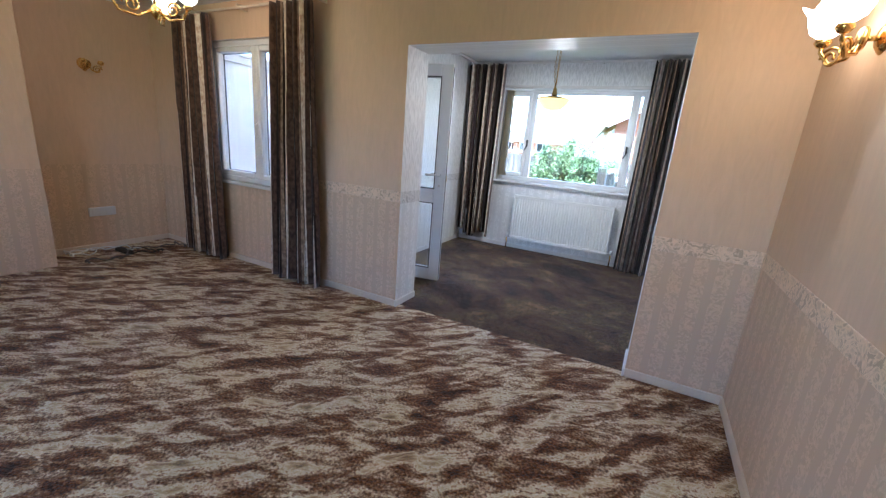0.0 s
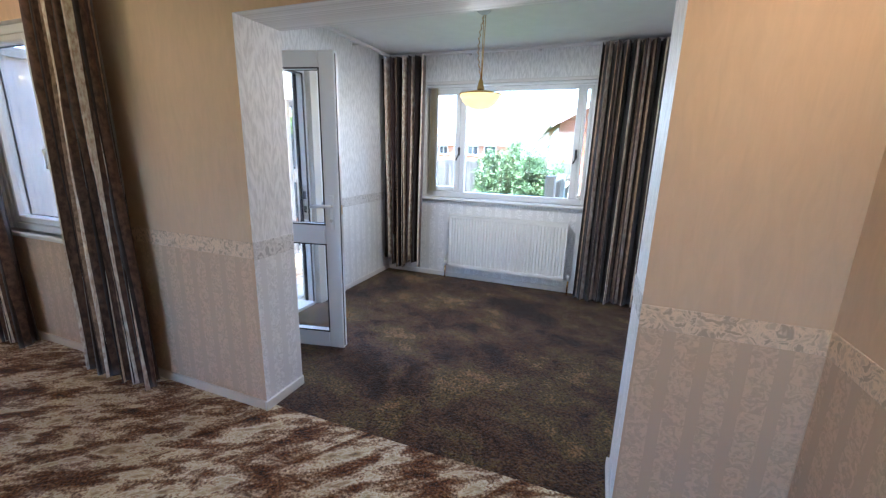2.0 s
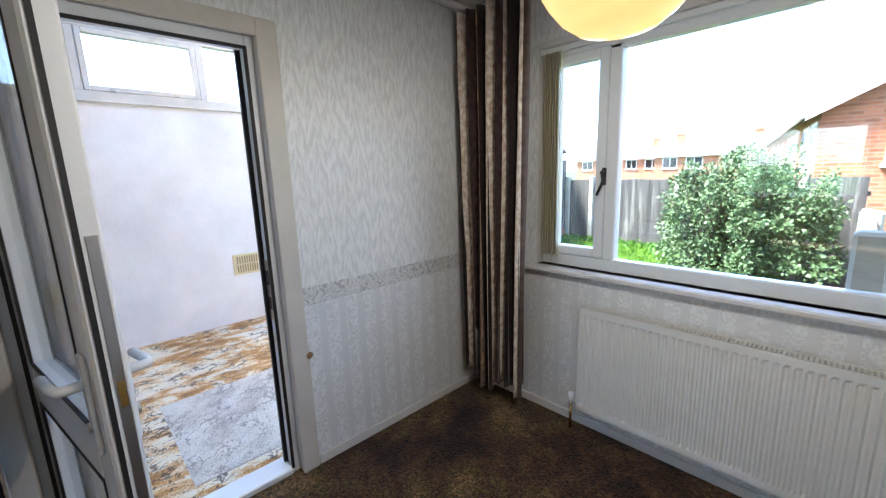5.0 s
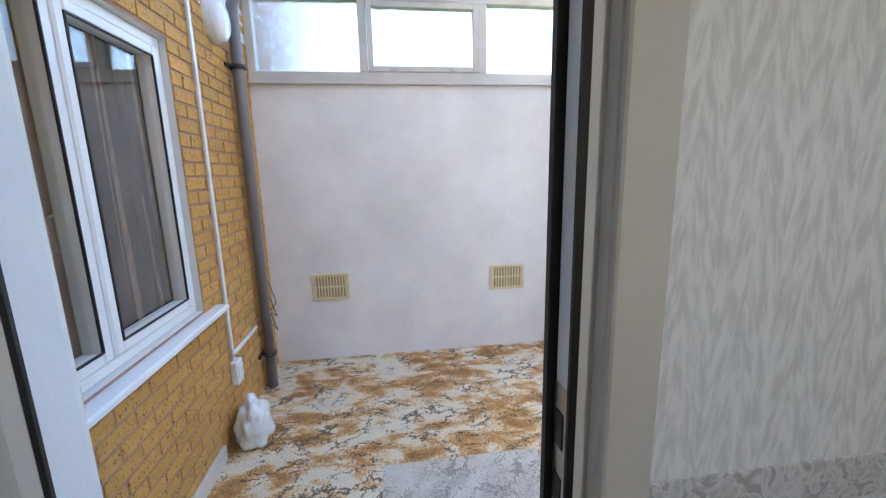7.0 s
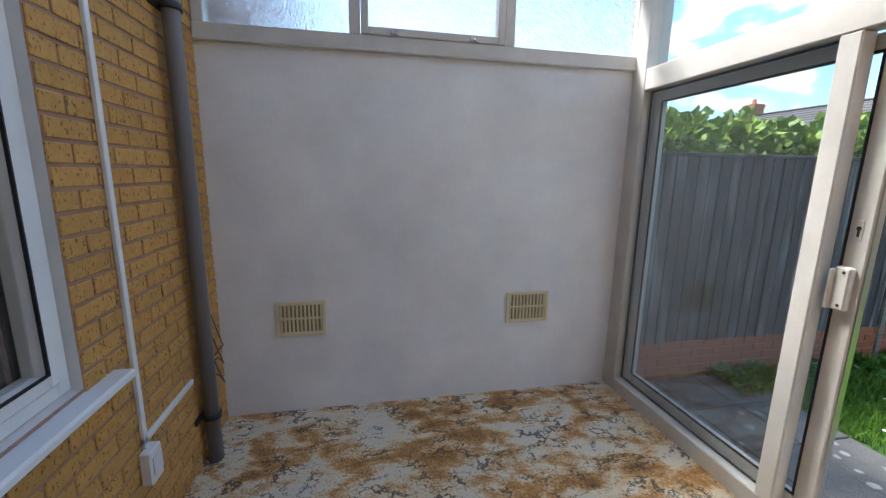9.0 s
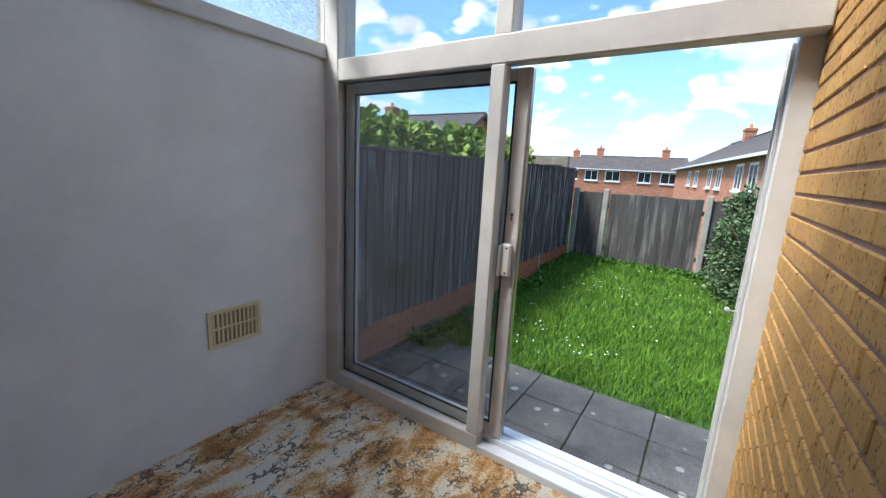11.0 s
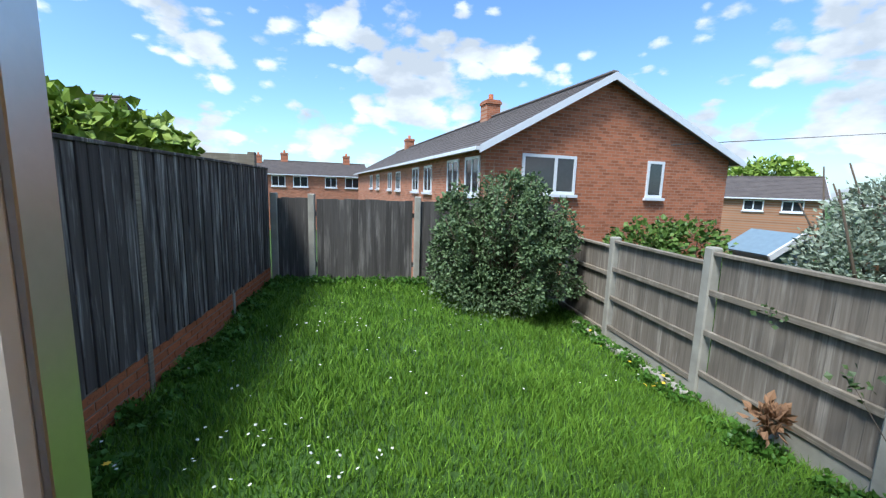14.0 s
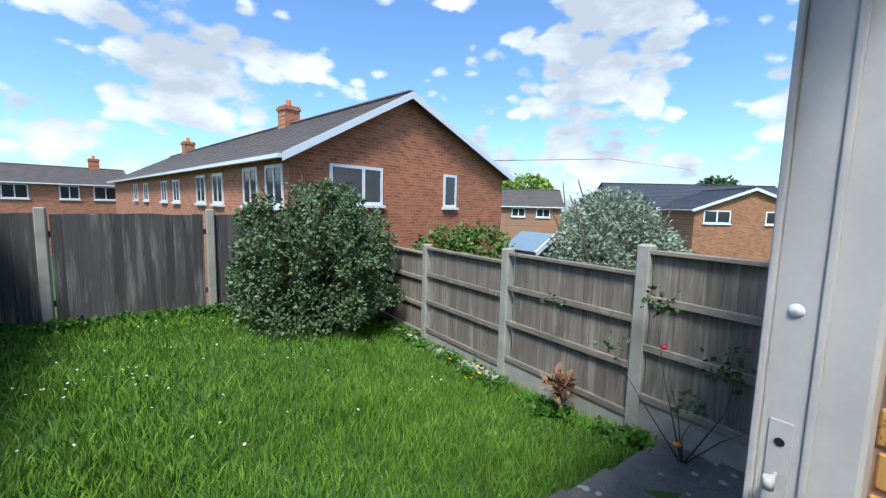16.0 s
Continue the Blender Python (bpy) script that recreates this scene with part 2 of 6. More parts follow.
def brick_far(name, c, mortar, axis):
    """Brickwork for walls that stay far off."""
    g = Graph(name, 0.9, 0, 0.2)
    s = g.xyz()
    v = g.n("ShaderNodeCombineXYZ", X=s[axis], Y=s[2], Z=0.0).outputs[0]
    bt = g.n("ShaderNodeTexBrick", Vector=v, Scale=1.0)
    bt.inputs["Brick Width"].default_value, bt.inputs["Row Height"].default_value, bt.inputs["Mortar Size"].default_value = 0.225, 0.075, 0.008
    bt.inputs["Color1"].default_value, bt.inputs["Color2"].default_value, bt.inputs["Mortar"].default_value = (*tone(c, 0.62), 1), (*tone(c, 1.35), 1), (*tone(mortar, 1.15), 1)
    age = g.noise(g.obj, 1.1, 5)
    g.colour(g.mix(0.3, bt.outputs["Color"], g.ramp(age, [(0.3, tone(c, 0.65)), (0.7, tone(c, 1.2))])))
    g.bump(bt.outputs["Fac"], -0.3, 0.006)
    return g.m


def board_wood(name, c, streak, amount, vert=True):
    """Weathered fence boards; each piece takes its own grain and tone."""
    g = Graph(name, 0.9, 0, 0.15)
    rnd = g.n("ShaderNodeObjectInfo").outputs["Random"]
    v = g.n("ShaderNodeVectorMath")
    v.operation = "ADD"
    g.link(g.obj, v.inputs[0])
    g.link(g.n("ShaderNodeCombineXYZ", X=g.math("MULTIPLY", rnd, 31.0), Y=g.math("MULTIPLY", rnd, 17.0), Z=g.math("MULTIPLY", rnd, 73.0)).outputs[0], v.inputs[1])
    gs = (45.0, 45.0, 1.6) if vert else (3.0, 3.0, 60.0)
    grain = g.noise(g.scaled(v.outputs[0], gs), 1.0, 5, 0.6, 0.6)
    patch = g.noise(g.scaled(v.outputs[0], (9.0, 9.0, 1.1)), 1.0, 4, 0.6)
    base = g.ramp(rnd, [(0.0, tone(c, 0.7)), (0.5, c), (1.0, tone(c, 1.35))])
    col = g.mix(0.5, base, g.ramp(grain, [(0.3, tone(c, 0.55)), (0.7, tone(c, 1.4))]))
    worn = g.math("MULTIPLY", g.ramp(patch, [(0.5, (0, 0, 0)), (0.66, (1, 1, 1))]), g.ramp(grain, [(0.4, (0.2,) * 3), (0.6, (1,) * 3)]))
    col = g.mix(g.math("MULTIPLY", worn, amount), col, streak)
    g.colour(col)
    g.bump(grain, 0.4, 0.003)
    return g.m


def leaf_mat(name, a, b, rough=0.5):
    g = Graph(name, rough, 0, 0.3)
    geo = g.n("ShaderNodeNewGeometry")
    f = geo.outputs["Random Per Island"]
    big = g.noise(g.obj, 3.0, 2)
    col = g.ramp(f, [(0.0, a), (1.0, b)])
    g.colour(g.mix(0.35, col, g.ramp(big, [(0.3, tone(a, 0.6)), (0.7, tone(b, 1.15))])))
    g.b.inputs["Transmission Weight"].default_value = 0.0
    g.b.inputs["Subsurface Weight"].default_value = 0.0
    return g.m


def glass(name, tint=(1, 1, 1), rough=0.0, wavy=0.0):
    """Thin window glass: clear with a mirror sheen."""
    g = Graph(name)
    g.t.nodes.remove(g.b)
    out = g.t.nodes["Material Output"]
    tr = g.n("ShaderNodeBsdfTransparent")
    tr.inputs[0].default_value = (*tint, 1)
    gl = g.n("ShaderNodeBsdfGlossy", Roughness=rough)
    lw = g.n("ShaderNodeLayerWeight", Blend=0.5)
    fr = g.n("ShaderNodeMath")
    fr.operation = "MULTIPLY_ADD"
    g.link(g.math("POWER", lw.outputs["Facing"], 2.8), fr.inputs[0])
    fr.inputs[1].default_value, fr.inputs[2].default_value = 0.88, 0.06
    mx = g.n("ShaderNodeMixShader")
    g.link(fr.outputs[0], mx.inputs[0])
    g.link(tr.outputs[0], mx.inputs[1])
    g.link(gl.outputs[0], mx.inputs[2])
    g.link(mx.outputs[0], out.inputs[0])
    return g.m


def frosted(name, c=(0.92, 0.95, 0.97)):
    """Patterned obscure glass."""
    g = Graph(name, 0.08, 0, 0.5)
    g.colour(c)
    f = g.noise(g.obj, 16, 4, 0.6, 3.5)
    g.b.inputs["Transmission Weight"].default_value = 1.0
    g.b.inputs["IOR"].default_value = 1.15
    g.b.inputs["Roughness"].default_value = 0.12
    g.bump(f, 1.0, 0.03)
    return g.m


def glow(name, c, strength, base=(0.9, 0.85, 0.75)):
    g = Graph(name, 0.3)
    g.colour(base)
    g.b.inputs["Emission Color"].default_value = (*c, 1)
    f = g.noise(g.obj, 30, 2)
    g.link(g.math("MULTIPLY", g.math("ADD", g.math("MULTIPLY", f, 0.4), 0.8), strength), g.b.inputs["Emission Strength"])
    return g.m


def slab_mat(name):
    g = Graph(name, 0.9, 0, 0.2)
    rnd = g.n("ShaderNodeObjectInfo").outputs["Random"]
    wv = g.n("ShaderNodeNewGeometry").outputs["Position"]
    f = g.noise(wv, 6, 6, 0.65)
    fine = g.noise(wv, 140, 3, 0.6)
    c = (0.115, 0.108, 0.098)
    col = g.mix(0.6, g.ramp(rnd, [(0, tone(c, 0.8)), (1, tone(c, 1.25))]), g.ramp(f, [(0.3, tone(c, 0.55)), (0.7, tone(c, 1.6))]))
    lich = g.n("ShaderNodeTexVoronoi", Vector=g.mix(0.03, wv, g.n("ShaderNodeTexNoise", Vector=wv, Scale=14.0).outputs["Color"]), Scale=9.0)
    pick = g.math("GREATER_THAN", g.n("ShaderNodeSeparateColor", Color=lich.outputs["Color"]).outputs[0], 0.6)
    spot = g.math("MULTIPLY", g.ramp(lich.outputs["Distance"], [(0.2, (1,) * 3), (0.27, (0,) * 3)]), pick)
    col = g.mix(g.math("MULTIPLY", spot, 0.75), col, (0.5, 0.5, 0.46))
    g.colour(g.mix(0.25, col, g.ramp(fine, [(0.35, (0.01,) * 3), (0.65, (0.3,) * 3)])))
    g.bump(fine, 0.6, 0.004)
    g.bump(f, 0.4, 0.008)
    return g.m


PEACH = (0.65, 0.475, 0.335)
PALE = (0.80, 0.80, 0.80)
M_LIV_X = wallpaper("peach_paper", PEACH, 0)
M_LIV_Y = wallpaper("peach_paper_side", PEACH, 1)
M_DIN_X = wallpaper("pale_paper", PALE, 0, True)
M_DIN_Y = wallpaper("pale_paper_side", PALE, 1, True)
M_BORDER_L = border_paper("peach_border", (0.72, 0.55, 0.40))
M_BORDER_D = border_paper("pale_border", (0.66, 0.65, 0.64))
M_CEIL = plain("ceiling_paint", (0.78, 0.78, 0.76), 0.8, var=0.05)
M_PLASTER = plain("white_plaster", (0.78, 0.78, 0.79), 0.75, var=0.16, scale=2.2, bump=0.12)
M_UPVC = plain("white_upvc", (0.76, 0.78, 0.80), 0.25, var=0.03, bump=0.01)
M_PAINTWOOD = plain("cream_painted_wood", (0.62, 0.58, 0.52), 0.45, var=0.12, scale=5)
M_FRAME = plain("pale_frame_paint", (0.60, 0.58, 0.54), 0.45, var=0.16, scale=5)
M_TRIM = plain("peach_trim", (0.66, 0.56, 0.46), 0.45, var=0.08)
M_TRIM_W = plain("white_trim", (0.72, 0.70, 0.68), 0.45, var=0.08)
M_GASKET = plain("black_gasket", (0.012, 0.012, 0.014), 0.6, var=0.1)
M_STEEL = plain("brushed_steel", (0.55, 0.54, 0.52), 0.3, 1.0, var=0.08)
M_BRASS = plain("polished_brass", (0.80, 0.52, 0.18), 0.22, 1.0, var=0.1)
M_RAD = plain("white_enamel", (0.78, 0.77, 0.74), 0.35, var=0.04)
M_CURTAIN = fabric_stripes("striped_curtain_cloth")
M_CARPET_L = carpet("living_carpet", [(0.37, (0.05, 0.022, 0.012)), (0.435, (0.20, 0.078, 0.030)), (0.475, (0.34, 0.19, 0.095)), (0.51, (0.56, 0.46, 0.35)), (0.555, (0.80, 0.75, 0.67)), (0.63, (0.42, 0.33, 0.20))], -48, 3.6, 2.3, 0.8)
M_CARPET_D = carpet("dining_carpet", [(0.40, (0.030, 0.014, 0.009)), (0.46, (0.085, 0.040, 0.022)), (0.51, (0.14, 0.078, 0.042)), (0.55, (0.15, 0.12, 0.045)), (0.61, (0.34, 0.21, 0.11))], 20, 1.5, 1.5, 0.9)
M_CARPET_S = carpet("sunroom_carpet", [(0.36, (0.36, 0.18, 0.06)), (0.445, (0.62, 0.36, 0.12)), (0.485, (0.74, 0.58, 0.36)), (0.53, (0.82, 0.76, 0.64)), (0.66, (0.74, 0.70, 0.64))], 80, 2.0, 2.2, 0.35, (0.12, 0.085, 0.06))
M_BRICK = brick_piece("ochre_brick", (0.54, 0.305, 0.095), (0.12, 0.055, 0.025))
M_MORTAR = plain("pink_mortar", (0.36, 0.22, 0.17), 0.95, var=0.2, scale=20, bump=0.5)
M_REDBRICK = brick_piece("garden_red_brick", (0.43, 0.145, 0.065), (0.10, 0.05, 0.03))
M_MORTAR_G = plain("garden_mortar", (0.27, 0.20, 0.16), 0.95, var=0.2, scale=20, bump=0.5)
M_BOARD_BLACK = board_wood("black_stained_board", (0.085, 0.073, 0.070), (0.42, 0.39, 0.37), 0.9)
M_BOARD_GREY = board_wood("grey_weathered_board", (0.20, 0.172, 0.138), (0.46, 0.42, 0.35), 0.55)
M_BOARD_DARK = board_wood("dark_weathered_board", (0.095, 0.088, 0.080), (0.30, 0.28, 0.25), 0.7)
M_RAIL = board_wood("grey_rail_wood", (0.25, 0.215, 0.165), (0.44, 0.40, 0.33), 0.5, False)
M_CONC = plain("fence_concrete", (0.38, 0.36, 0.30), 0.95, var=0.25, scale=6, bump=0.5)
M_SLAB = slab_mat("paving_slab")
M_GRASS = leaf_mat("grass_blade", (0.065, 0.165, 0.014), (0.20, 0.36, 0.04), 0.6)
M_SOIL = plain("lawn_soil", (0.05, 0.11, 0.015), 1.0, var=0.5, scale=4, bump=0.6)
M_PIPE = plain("grey_pipe", (0.19, 0.19, 0.21), 0.4, var=0.06)
M_CREAM = plain("cream_plastic", (0.70, 0.62, 0.40), 0.45, var=0.06)
M_BLACKP = plain("black_plastic", (0.02, 0.02, 0.02), 0.5)
M_GLASS = glass("window_glass", (0.96, 0.98, 0.98))
M_GLASS_T = glass("tinted_glass", (0.94, 0.96, 0.97))
M_FROST = frosted("patterned_glass", (0.80, 0.85, 0.88))
M_SHADE_ON = glow("lit_glass_shade", (1.0, 0.84, 0.6), 0.8)
M_SHADE_PEND = glow("lit_pendant_glass", (1.0, 0.62, 0.2), 0.14, (0.85, 0.7, 0.4))
M_ROOFSHEET = frosted("roof_sheet", (0.9, 0.93, 0.95))
M_POLY = plain("clear_bag_plastic", (0.75, 0.77, 0.78), 0.25, var=0.08)
M_CABLE = plain("grey_cable", (0.10, 0.09, 0.09), 0.5)
M_ROOFTILE = plain("grey_brown_roof_tiles", (0.12, 0.10, 0.09), 0.85, var=0.3, scale=2.5, bump=0.4)
M_SLATE = plain("blue_grey_roof_tiles", (0.055, 0.06, 0.075), 0.7, var=0.25, scale=2.5, bump=0.4)
M_DARKGLASS = plain("dark_window_glass", (0.03, 0.035, 0.04), 0.05, spec=0.9, var=0.2)
M_HOUSE_X = brick_far("red_house_brick", (0.42, 0.15, 0.075), (0.38, 0.26, 0.19), 0)
M_HOUSE_Y = brick_far("red_house_brick_side", (0.42, 0.17, 0.10), (0.38, 0.26, 0.19), 1)
M_BROWNBRICK = brick_far("orange_house_brick", (0.36, 0.16, 0.075), (0.3, 0.22, 0.16), 0)
M_LEAF_BUSH = leaf_mat("bush_leaf", (0.055, 0.10, 0.038), (0.18, 0.26, 0.115))
M_LEAF_SILVER = leaf_mat("silver_leaf", (0.16, 0.21, 0.14), (0.40, 0.46, 0.34))
M_LEAF_LAUREL = leaf_mat("laurel_leaf", (0.05, 0.11, 0.018), (0.15, 0.24, 0.05))
M_LEAF_YELLOW = leaf_mat("yellow_green_leaf", (0.10, 0.20, 0.025), (0.36, 0.46, 0.08))
M_LEAF_DARK = leaf_mat("dark_tree_leaf", (0.03, 0.06, 0.02), (0.09, 0.14, 0.045))
M_LEAF_WEED = leaf_mat("weed_leaf", (0.04, 0.12, 0.015), (0.10, 0.22, 0.03))
M_BARK = plain("bark", (0.10, 0.075, 0.05), 0.95, var=0.3, bump=0.6)
M_PETAL = plain("white_petal", (0.8, 0.8, 0.75), 0.6, var=0.05)
M_PETAL_Y = plain("yellow_petal", (0.75, 0.5, 0.03), 0.6, var=0.1)
M_PETAL_R = plain("red_petal", (0.65, 0.03, 0.05), 0.6, var=0.1)
M_PETAL_O = plain("orange_petal", (0.8, 0.30, 0.03), 0.6, var=0.1)
M_BLUEWOOD = plain("pale_blue_painted_wood", (0.20, 0.29, 0.36), 0.6, var=0.12)
M_DRY = plain("dry_leaf", (0.30, 0.17, 0.09), 0.9, var=0.3)
M_BLIND = plain("cream_blind_fabric", (0.72, 0.66, 0.48), 0.8, var=0.05)
M_FAR_HILL = plain("far_green", (0.05, 0.08, 0.04), 1.0, var=0.4, scale=0.1)
# darker cream-brown that paints in the shade between the vent louvres
M_VENT_SHADE = plain("vent_painted_shade", (0.30, 0.24, 0.13), 0.8)
M_PLASTIC_RED = plain("red_brown_paint", (0.16, 0.03, 0.025), 0.5)

# ---- mesh helpers ----


def mesh_ob(name, bm, mats, parent=None, smooth=False):
    me = bpy.data.meshes.new(name)
    bm.normal_update()
    bm.to_mesh(me)
    bm.free()
    for m in (mats if isinstance(mats, (list, tuple)) else [mats]):
        me.materials.append(m)
    if smooth:
        for p in me.polygons:
            p.use_smooth = True
    ob = new(name, me)
    if parent:
        ob.parent = parent
    return ob


def add_box(bm, x0, x1, y0, y1, z0, z1, mi=0, bevel=0.0, m=None):
    vs = [bm.verts.new((x, y, z)) for x in (x0, x1) for y in (y0, y1) for z in (z0, z1)]
    quads = [(0, 1, 3, 2), (4, 6, 7, 5), (0, 4, 5, 1), (2, 3, 7, 6), (0, 2, 6, 4), (1, 5, 7, 3)]
    fs = [bm.faces.new([vs[i] for i in q]) for q in quads]
    for f in fs:
        f.material_index = mi
    if bevel > 0:
        es = list({e for f in fs for e in f.edges})
        r = bmesh.ops.bevel(bm, geom=es, offset=bevel, segments=1, affect="EDGES", profile=0.5)
        for f in r["faces"]:
            f.material_index = mi
        vs = list({v for f in r["faces"] for v in f.verts} | {v for v in vs if v.is_valid})
    if m is not None:
        for v in vs:
            v.co = m @ v.co
    return vs


def boxes(name, items, mats, bevel=0.0, parent=None):
    bm = bmesh.new()
    for it in items:
        add_box(bm, *it[:6], mi=it[6] if len(it) > 6 else 0, bevel=bevel)
    return mesh_ob(name, bm, mats, parent)


def tube(bm, pts, r, seg=8, mi=0, r_end=None, cap=True):
    """A round bar along points."""
    pts = [Vector(p) for p in pts]
    rings = []
    for i, p in enumerate(pts):
        d = (pts[min(i + 1, len(pts) - 1)] - pts[max(i - 1, 0)]).normalized()
        q = d.to_track_quat("Z", "Y")
        k = i / max(1, len(pts) - 1)
        rr = r if r_end is None else r + (r_end - r) * k
        rings.append([bm.verts.new(p + q @ Vector((rr * math.cos(2 * math.pi * j / seg), rr * math.sin(2 * math.pi * j / seg), 0))) for j in range(seg)])
    for a, b in zip(rings, rings[1:]):
        for j in range(seg):
            f = bm.faces.new((a[j], a[(j + 1) % seg], b[(j + 1) % seg], b[j]))
            f.material_index, f.smooth = mi, True
    if cap:
        for ring, flip in ((rings[0], True), (rings[-1], False)):
            f = bm.faces.new(list(reversed(ring)) if flip else ring)
            f.material_index = mi


def turned_shape(bm, prof, centre, seg=20, mi=0, m=None):
    """A lathe shape about the z axis from (radius, z) pairs."""
    c = Vector(centre)
    rings = []
    for r, z in prof:
        ring = []
        for j in range(seg):
            a = 2 * math.pi * j / seg
            p = Vector((r * math.cos(a), r * math.sin(a), z))
            ring.append(bm.verts.new((m @ p if m is not None else p) + c))
        rings.append(ring)
    for a, b in zip(rings, rings[1:]):
        for j in range(seg):
            f = bm.faces.new((a[j], a[(j + 1) % seg], b[(j + 1) % seg], b[j]))
            f.material_index, f.smooth = mi, True


def empty(name, place=(0, 0, 0)):
    ob = new(name)
    ob.location = place
    ob.empty_display_size = 0.1
    return ob


def wall_cut(name, axis, a0, a1, b0, b1, z0, z1, holes, mats, face_mats=None):
    """A wall with thickness b0..b1 that runs a0..a1 along axis (0: x, 1: y), with rectangular openings (a, a, z, z)."""
    bm = bmesh.new()
    cuts = sorted({a0, a1, *(h[0] for h in holes), *(h[1] for h in holes)})
    zs = sorted({z0, z1, *(h[2] for h in holes), *(h[3] for h in holes)})
    zs = [z for z in zs if z0 <= z <= z1]
    for p, q in zip(cuts, cuts[1:]):
        run = None
        for r, s in zip(zs, zs[1:]):
            mid = ((p + q) / 2, (r + s) / 2)
            solid = not any(h[0] < mid[0] < h[1] and h[2] < mid[1] < h[3] for h in holes)
            if solid:
                run = [run[0], s] if run else [r, s]
            if (not solid or s == zs[-1]) and run:
                if axis == 0:
                    add_box(bm, p, q, b0, b1, *run)
                else:
                    add_box(bm, b0, b1, p, q, *run)
                run = None
    bmesh.ops.remove_doubles(bm, verts=bm.verts, dist=1e-5)
    bm.verts.index_update()
    groups = {}
    for f in bm.faces:
        groups.setdefault(tuple(sorted(v.index for v in f.verts)), []).append(f)
    twins = [f for g in groups.values() if len(g) > 1 for f in g]
    bmesh.ops.delete(bm, geom=twins, context="FACES_ONLY")
    if face_mats:
        for f in bm.faces:
            f.material_index = face_mats(f)
    return tagged(mesh_ob(name, bm, mats), kind="structure")


def curtain(name, along, fixed, a0, a1, z0, z1, folds, seed, label, flare=0.0, tail=None, stripes=2.9, depth=0.06):
    """A hanging striped curtain with folds. along: 0 if it hangs along x. tail: how far one side of the hem is lifted."""
    rng = random.Random(seed)
    bm = bmesh.new()
    uvl = bm.loops.layers.uv.new("UVMap")
    nu, nv = folds * 10, 26
    ph = [rng.uniform(-0.5, 0.5) for _ in range(folds + 2)]
    am = [rng.uniform(0.6, 1.25) for _ in range(folds + 2)]
    grid = []
    for j in range(nv + 1):
        v = j / nv
        row = []
        for i in range(nu + 1):
            u = i / nu
            k = min(int(u * folds), folds)
            wob = 0.5 * math.sin(2.1 * v * 3 + ph[k] * 6) * 0.12
            s = u * folds * 2 * math.pi + ph[k] * 0.5 * v + wob
            amp = depth * (0.55 + 0.55 * am[k] * (0.5 + 0.5 * v))
            off = amp * math.sin(s) + 0.010 * math.sin(3.3 * s + 4 * v)
            lat = a0 + (a1 - a0) * u
            lat += (u - 0.5) * flare * v + 0.012 * math.sin(2 * s) * (0.4 + v)
            z = z1 - (z1 - z0) * v
            if tail and v > 0.55:
                z += tail * (v - 0.55) / 0.45 * (0.5 + 0.5 * math.sin(u * 9 + 1))
            z += 0.012 * math.sin(s * 0.5) * (v > 0.96)
            row.append((bm.verts.new((lat, fixed + off, z) if along == 0 else (fixed + off, lat, z)), u, v))
        grid.append(row)
    for j in range(nv):
        for i in range(nu):
            qd = (grid[j][i], grid[j][i + 1], grid[j + 1][i + 1], grid[j + 1][i])
            f = bm.faces.new([q[0] for q in qd])
            f.smooth = True
            for lp, q in zip(f.loops, qd):
                lp[uvl].uv = (q[1] * stripes, q[2] * 2.3)
    # header tape with hooks
    ob = mesh_ob(name, bm, M_CURTAIN)
    sol = ob.modifiers.new("thickness", "SOLIDIFY")
    sol.thickness = 0.004
    return tagged(ob, label, "curtain", "striped curtains")


# ---- levels ----
LIV_Y, LIV_R, LIV_L, LIV_BACK = 2.53, 0.48, -5.05, -2.6
OP_L, OP_R, OP_H = -1.81, -0.045, 1.985
DIN_Y0, DIN_L, DIN_R, DIN_Y1, CEIL = 2.82, -2.56, 0.37, 5.28, 2.42
BR_X, BR_Y = -2.88, 2.67            # brick faces in the sunroom
SUN_L, SUN_F, SUN_Z = -5.255, 5.33, -0.04
OUT_Y = 5.44
D0, D1, D_H = 3.05, 3.955, 2.06      # door opening in the dining wall
WIN = (-2.07, -0.32, 0.92, 2.11)
LWIN = (-4.11, -2.97, 0.81, 2.095)

# ---- setting: living room and dining room ----


def pick(axis, *bands):
    """Chooses the face's material by its centre and the way it faces."""
    def f(face):
        c, nrm = face.calc_center_median(), face.normal
        for test, mi in bands:
            if test(c, nrm):
                return mi
        return 0
    return f


boxes("floor_living", [(LIV_L - 0.3, LIV_R + 0.3, LIV_BACK - 0.3, LIV_Y + 0.05, -0.15, 0.0)], M_CARPET_L)["kind"] = "structure"
boxes("floor_dining", [(-2.72, DIN_R + 0.2, LIV_Y + 0.05, DIN_Y1 + 0.05, -0.15, -0.004)], M_CARPET_D)["kind"] = "structure"
boxes("ceiling_living", [(-5.4, 0.9, LIV_BACK - 0.3, LIV_Y + 0.14, CEIL - 0.02, CEIL + 0.2)], M_CEIL)["kind"] = "structure"
boxes("ceiling_dining", [(-2.86, 0.9, LIV_Y + 0.14, OUT_Y + 0.05, CEIL, CEIL + 0.2)], M_CEIL)["kind"] = "structure"

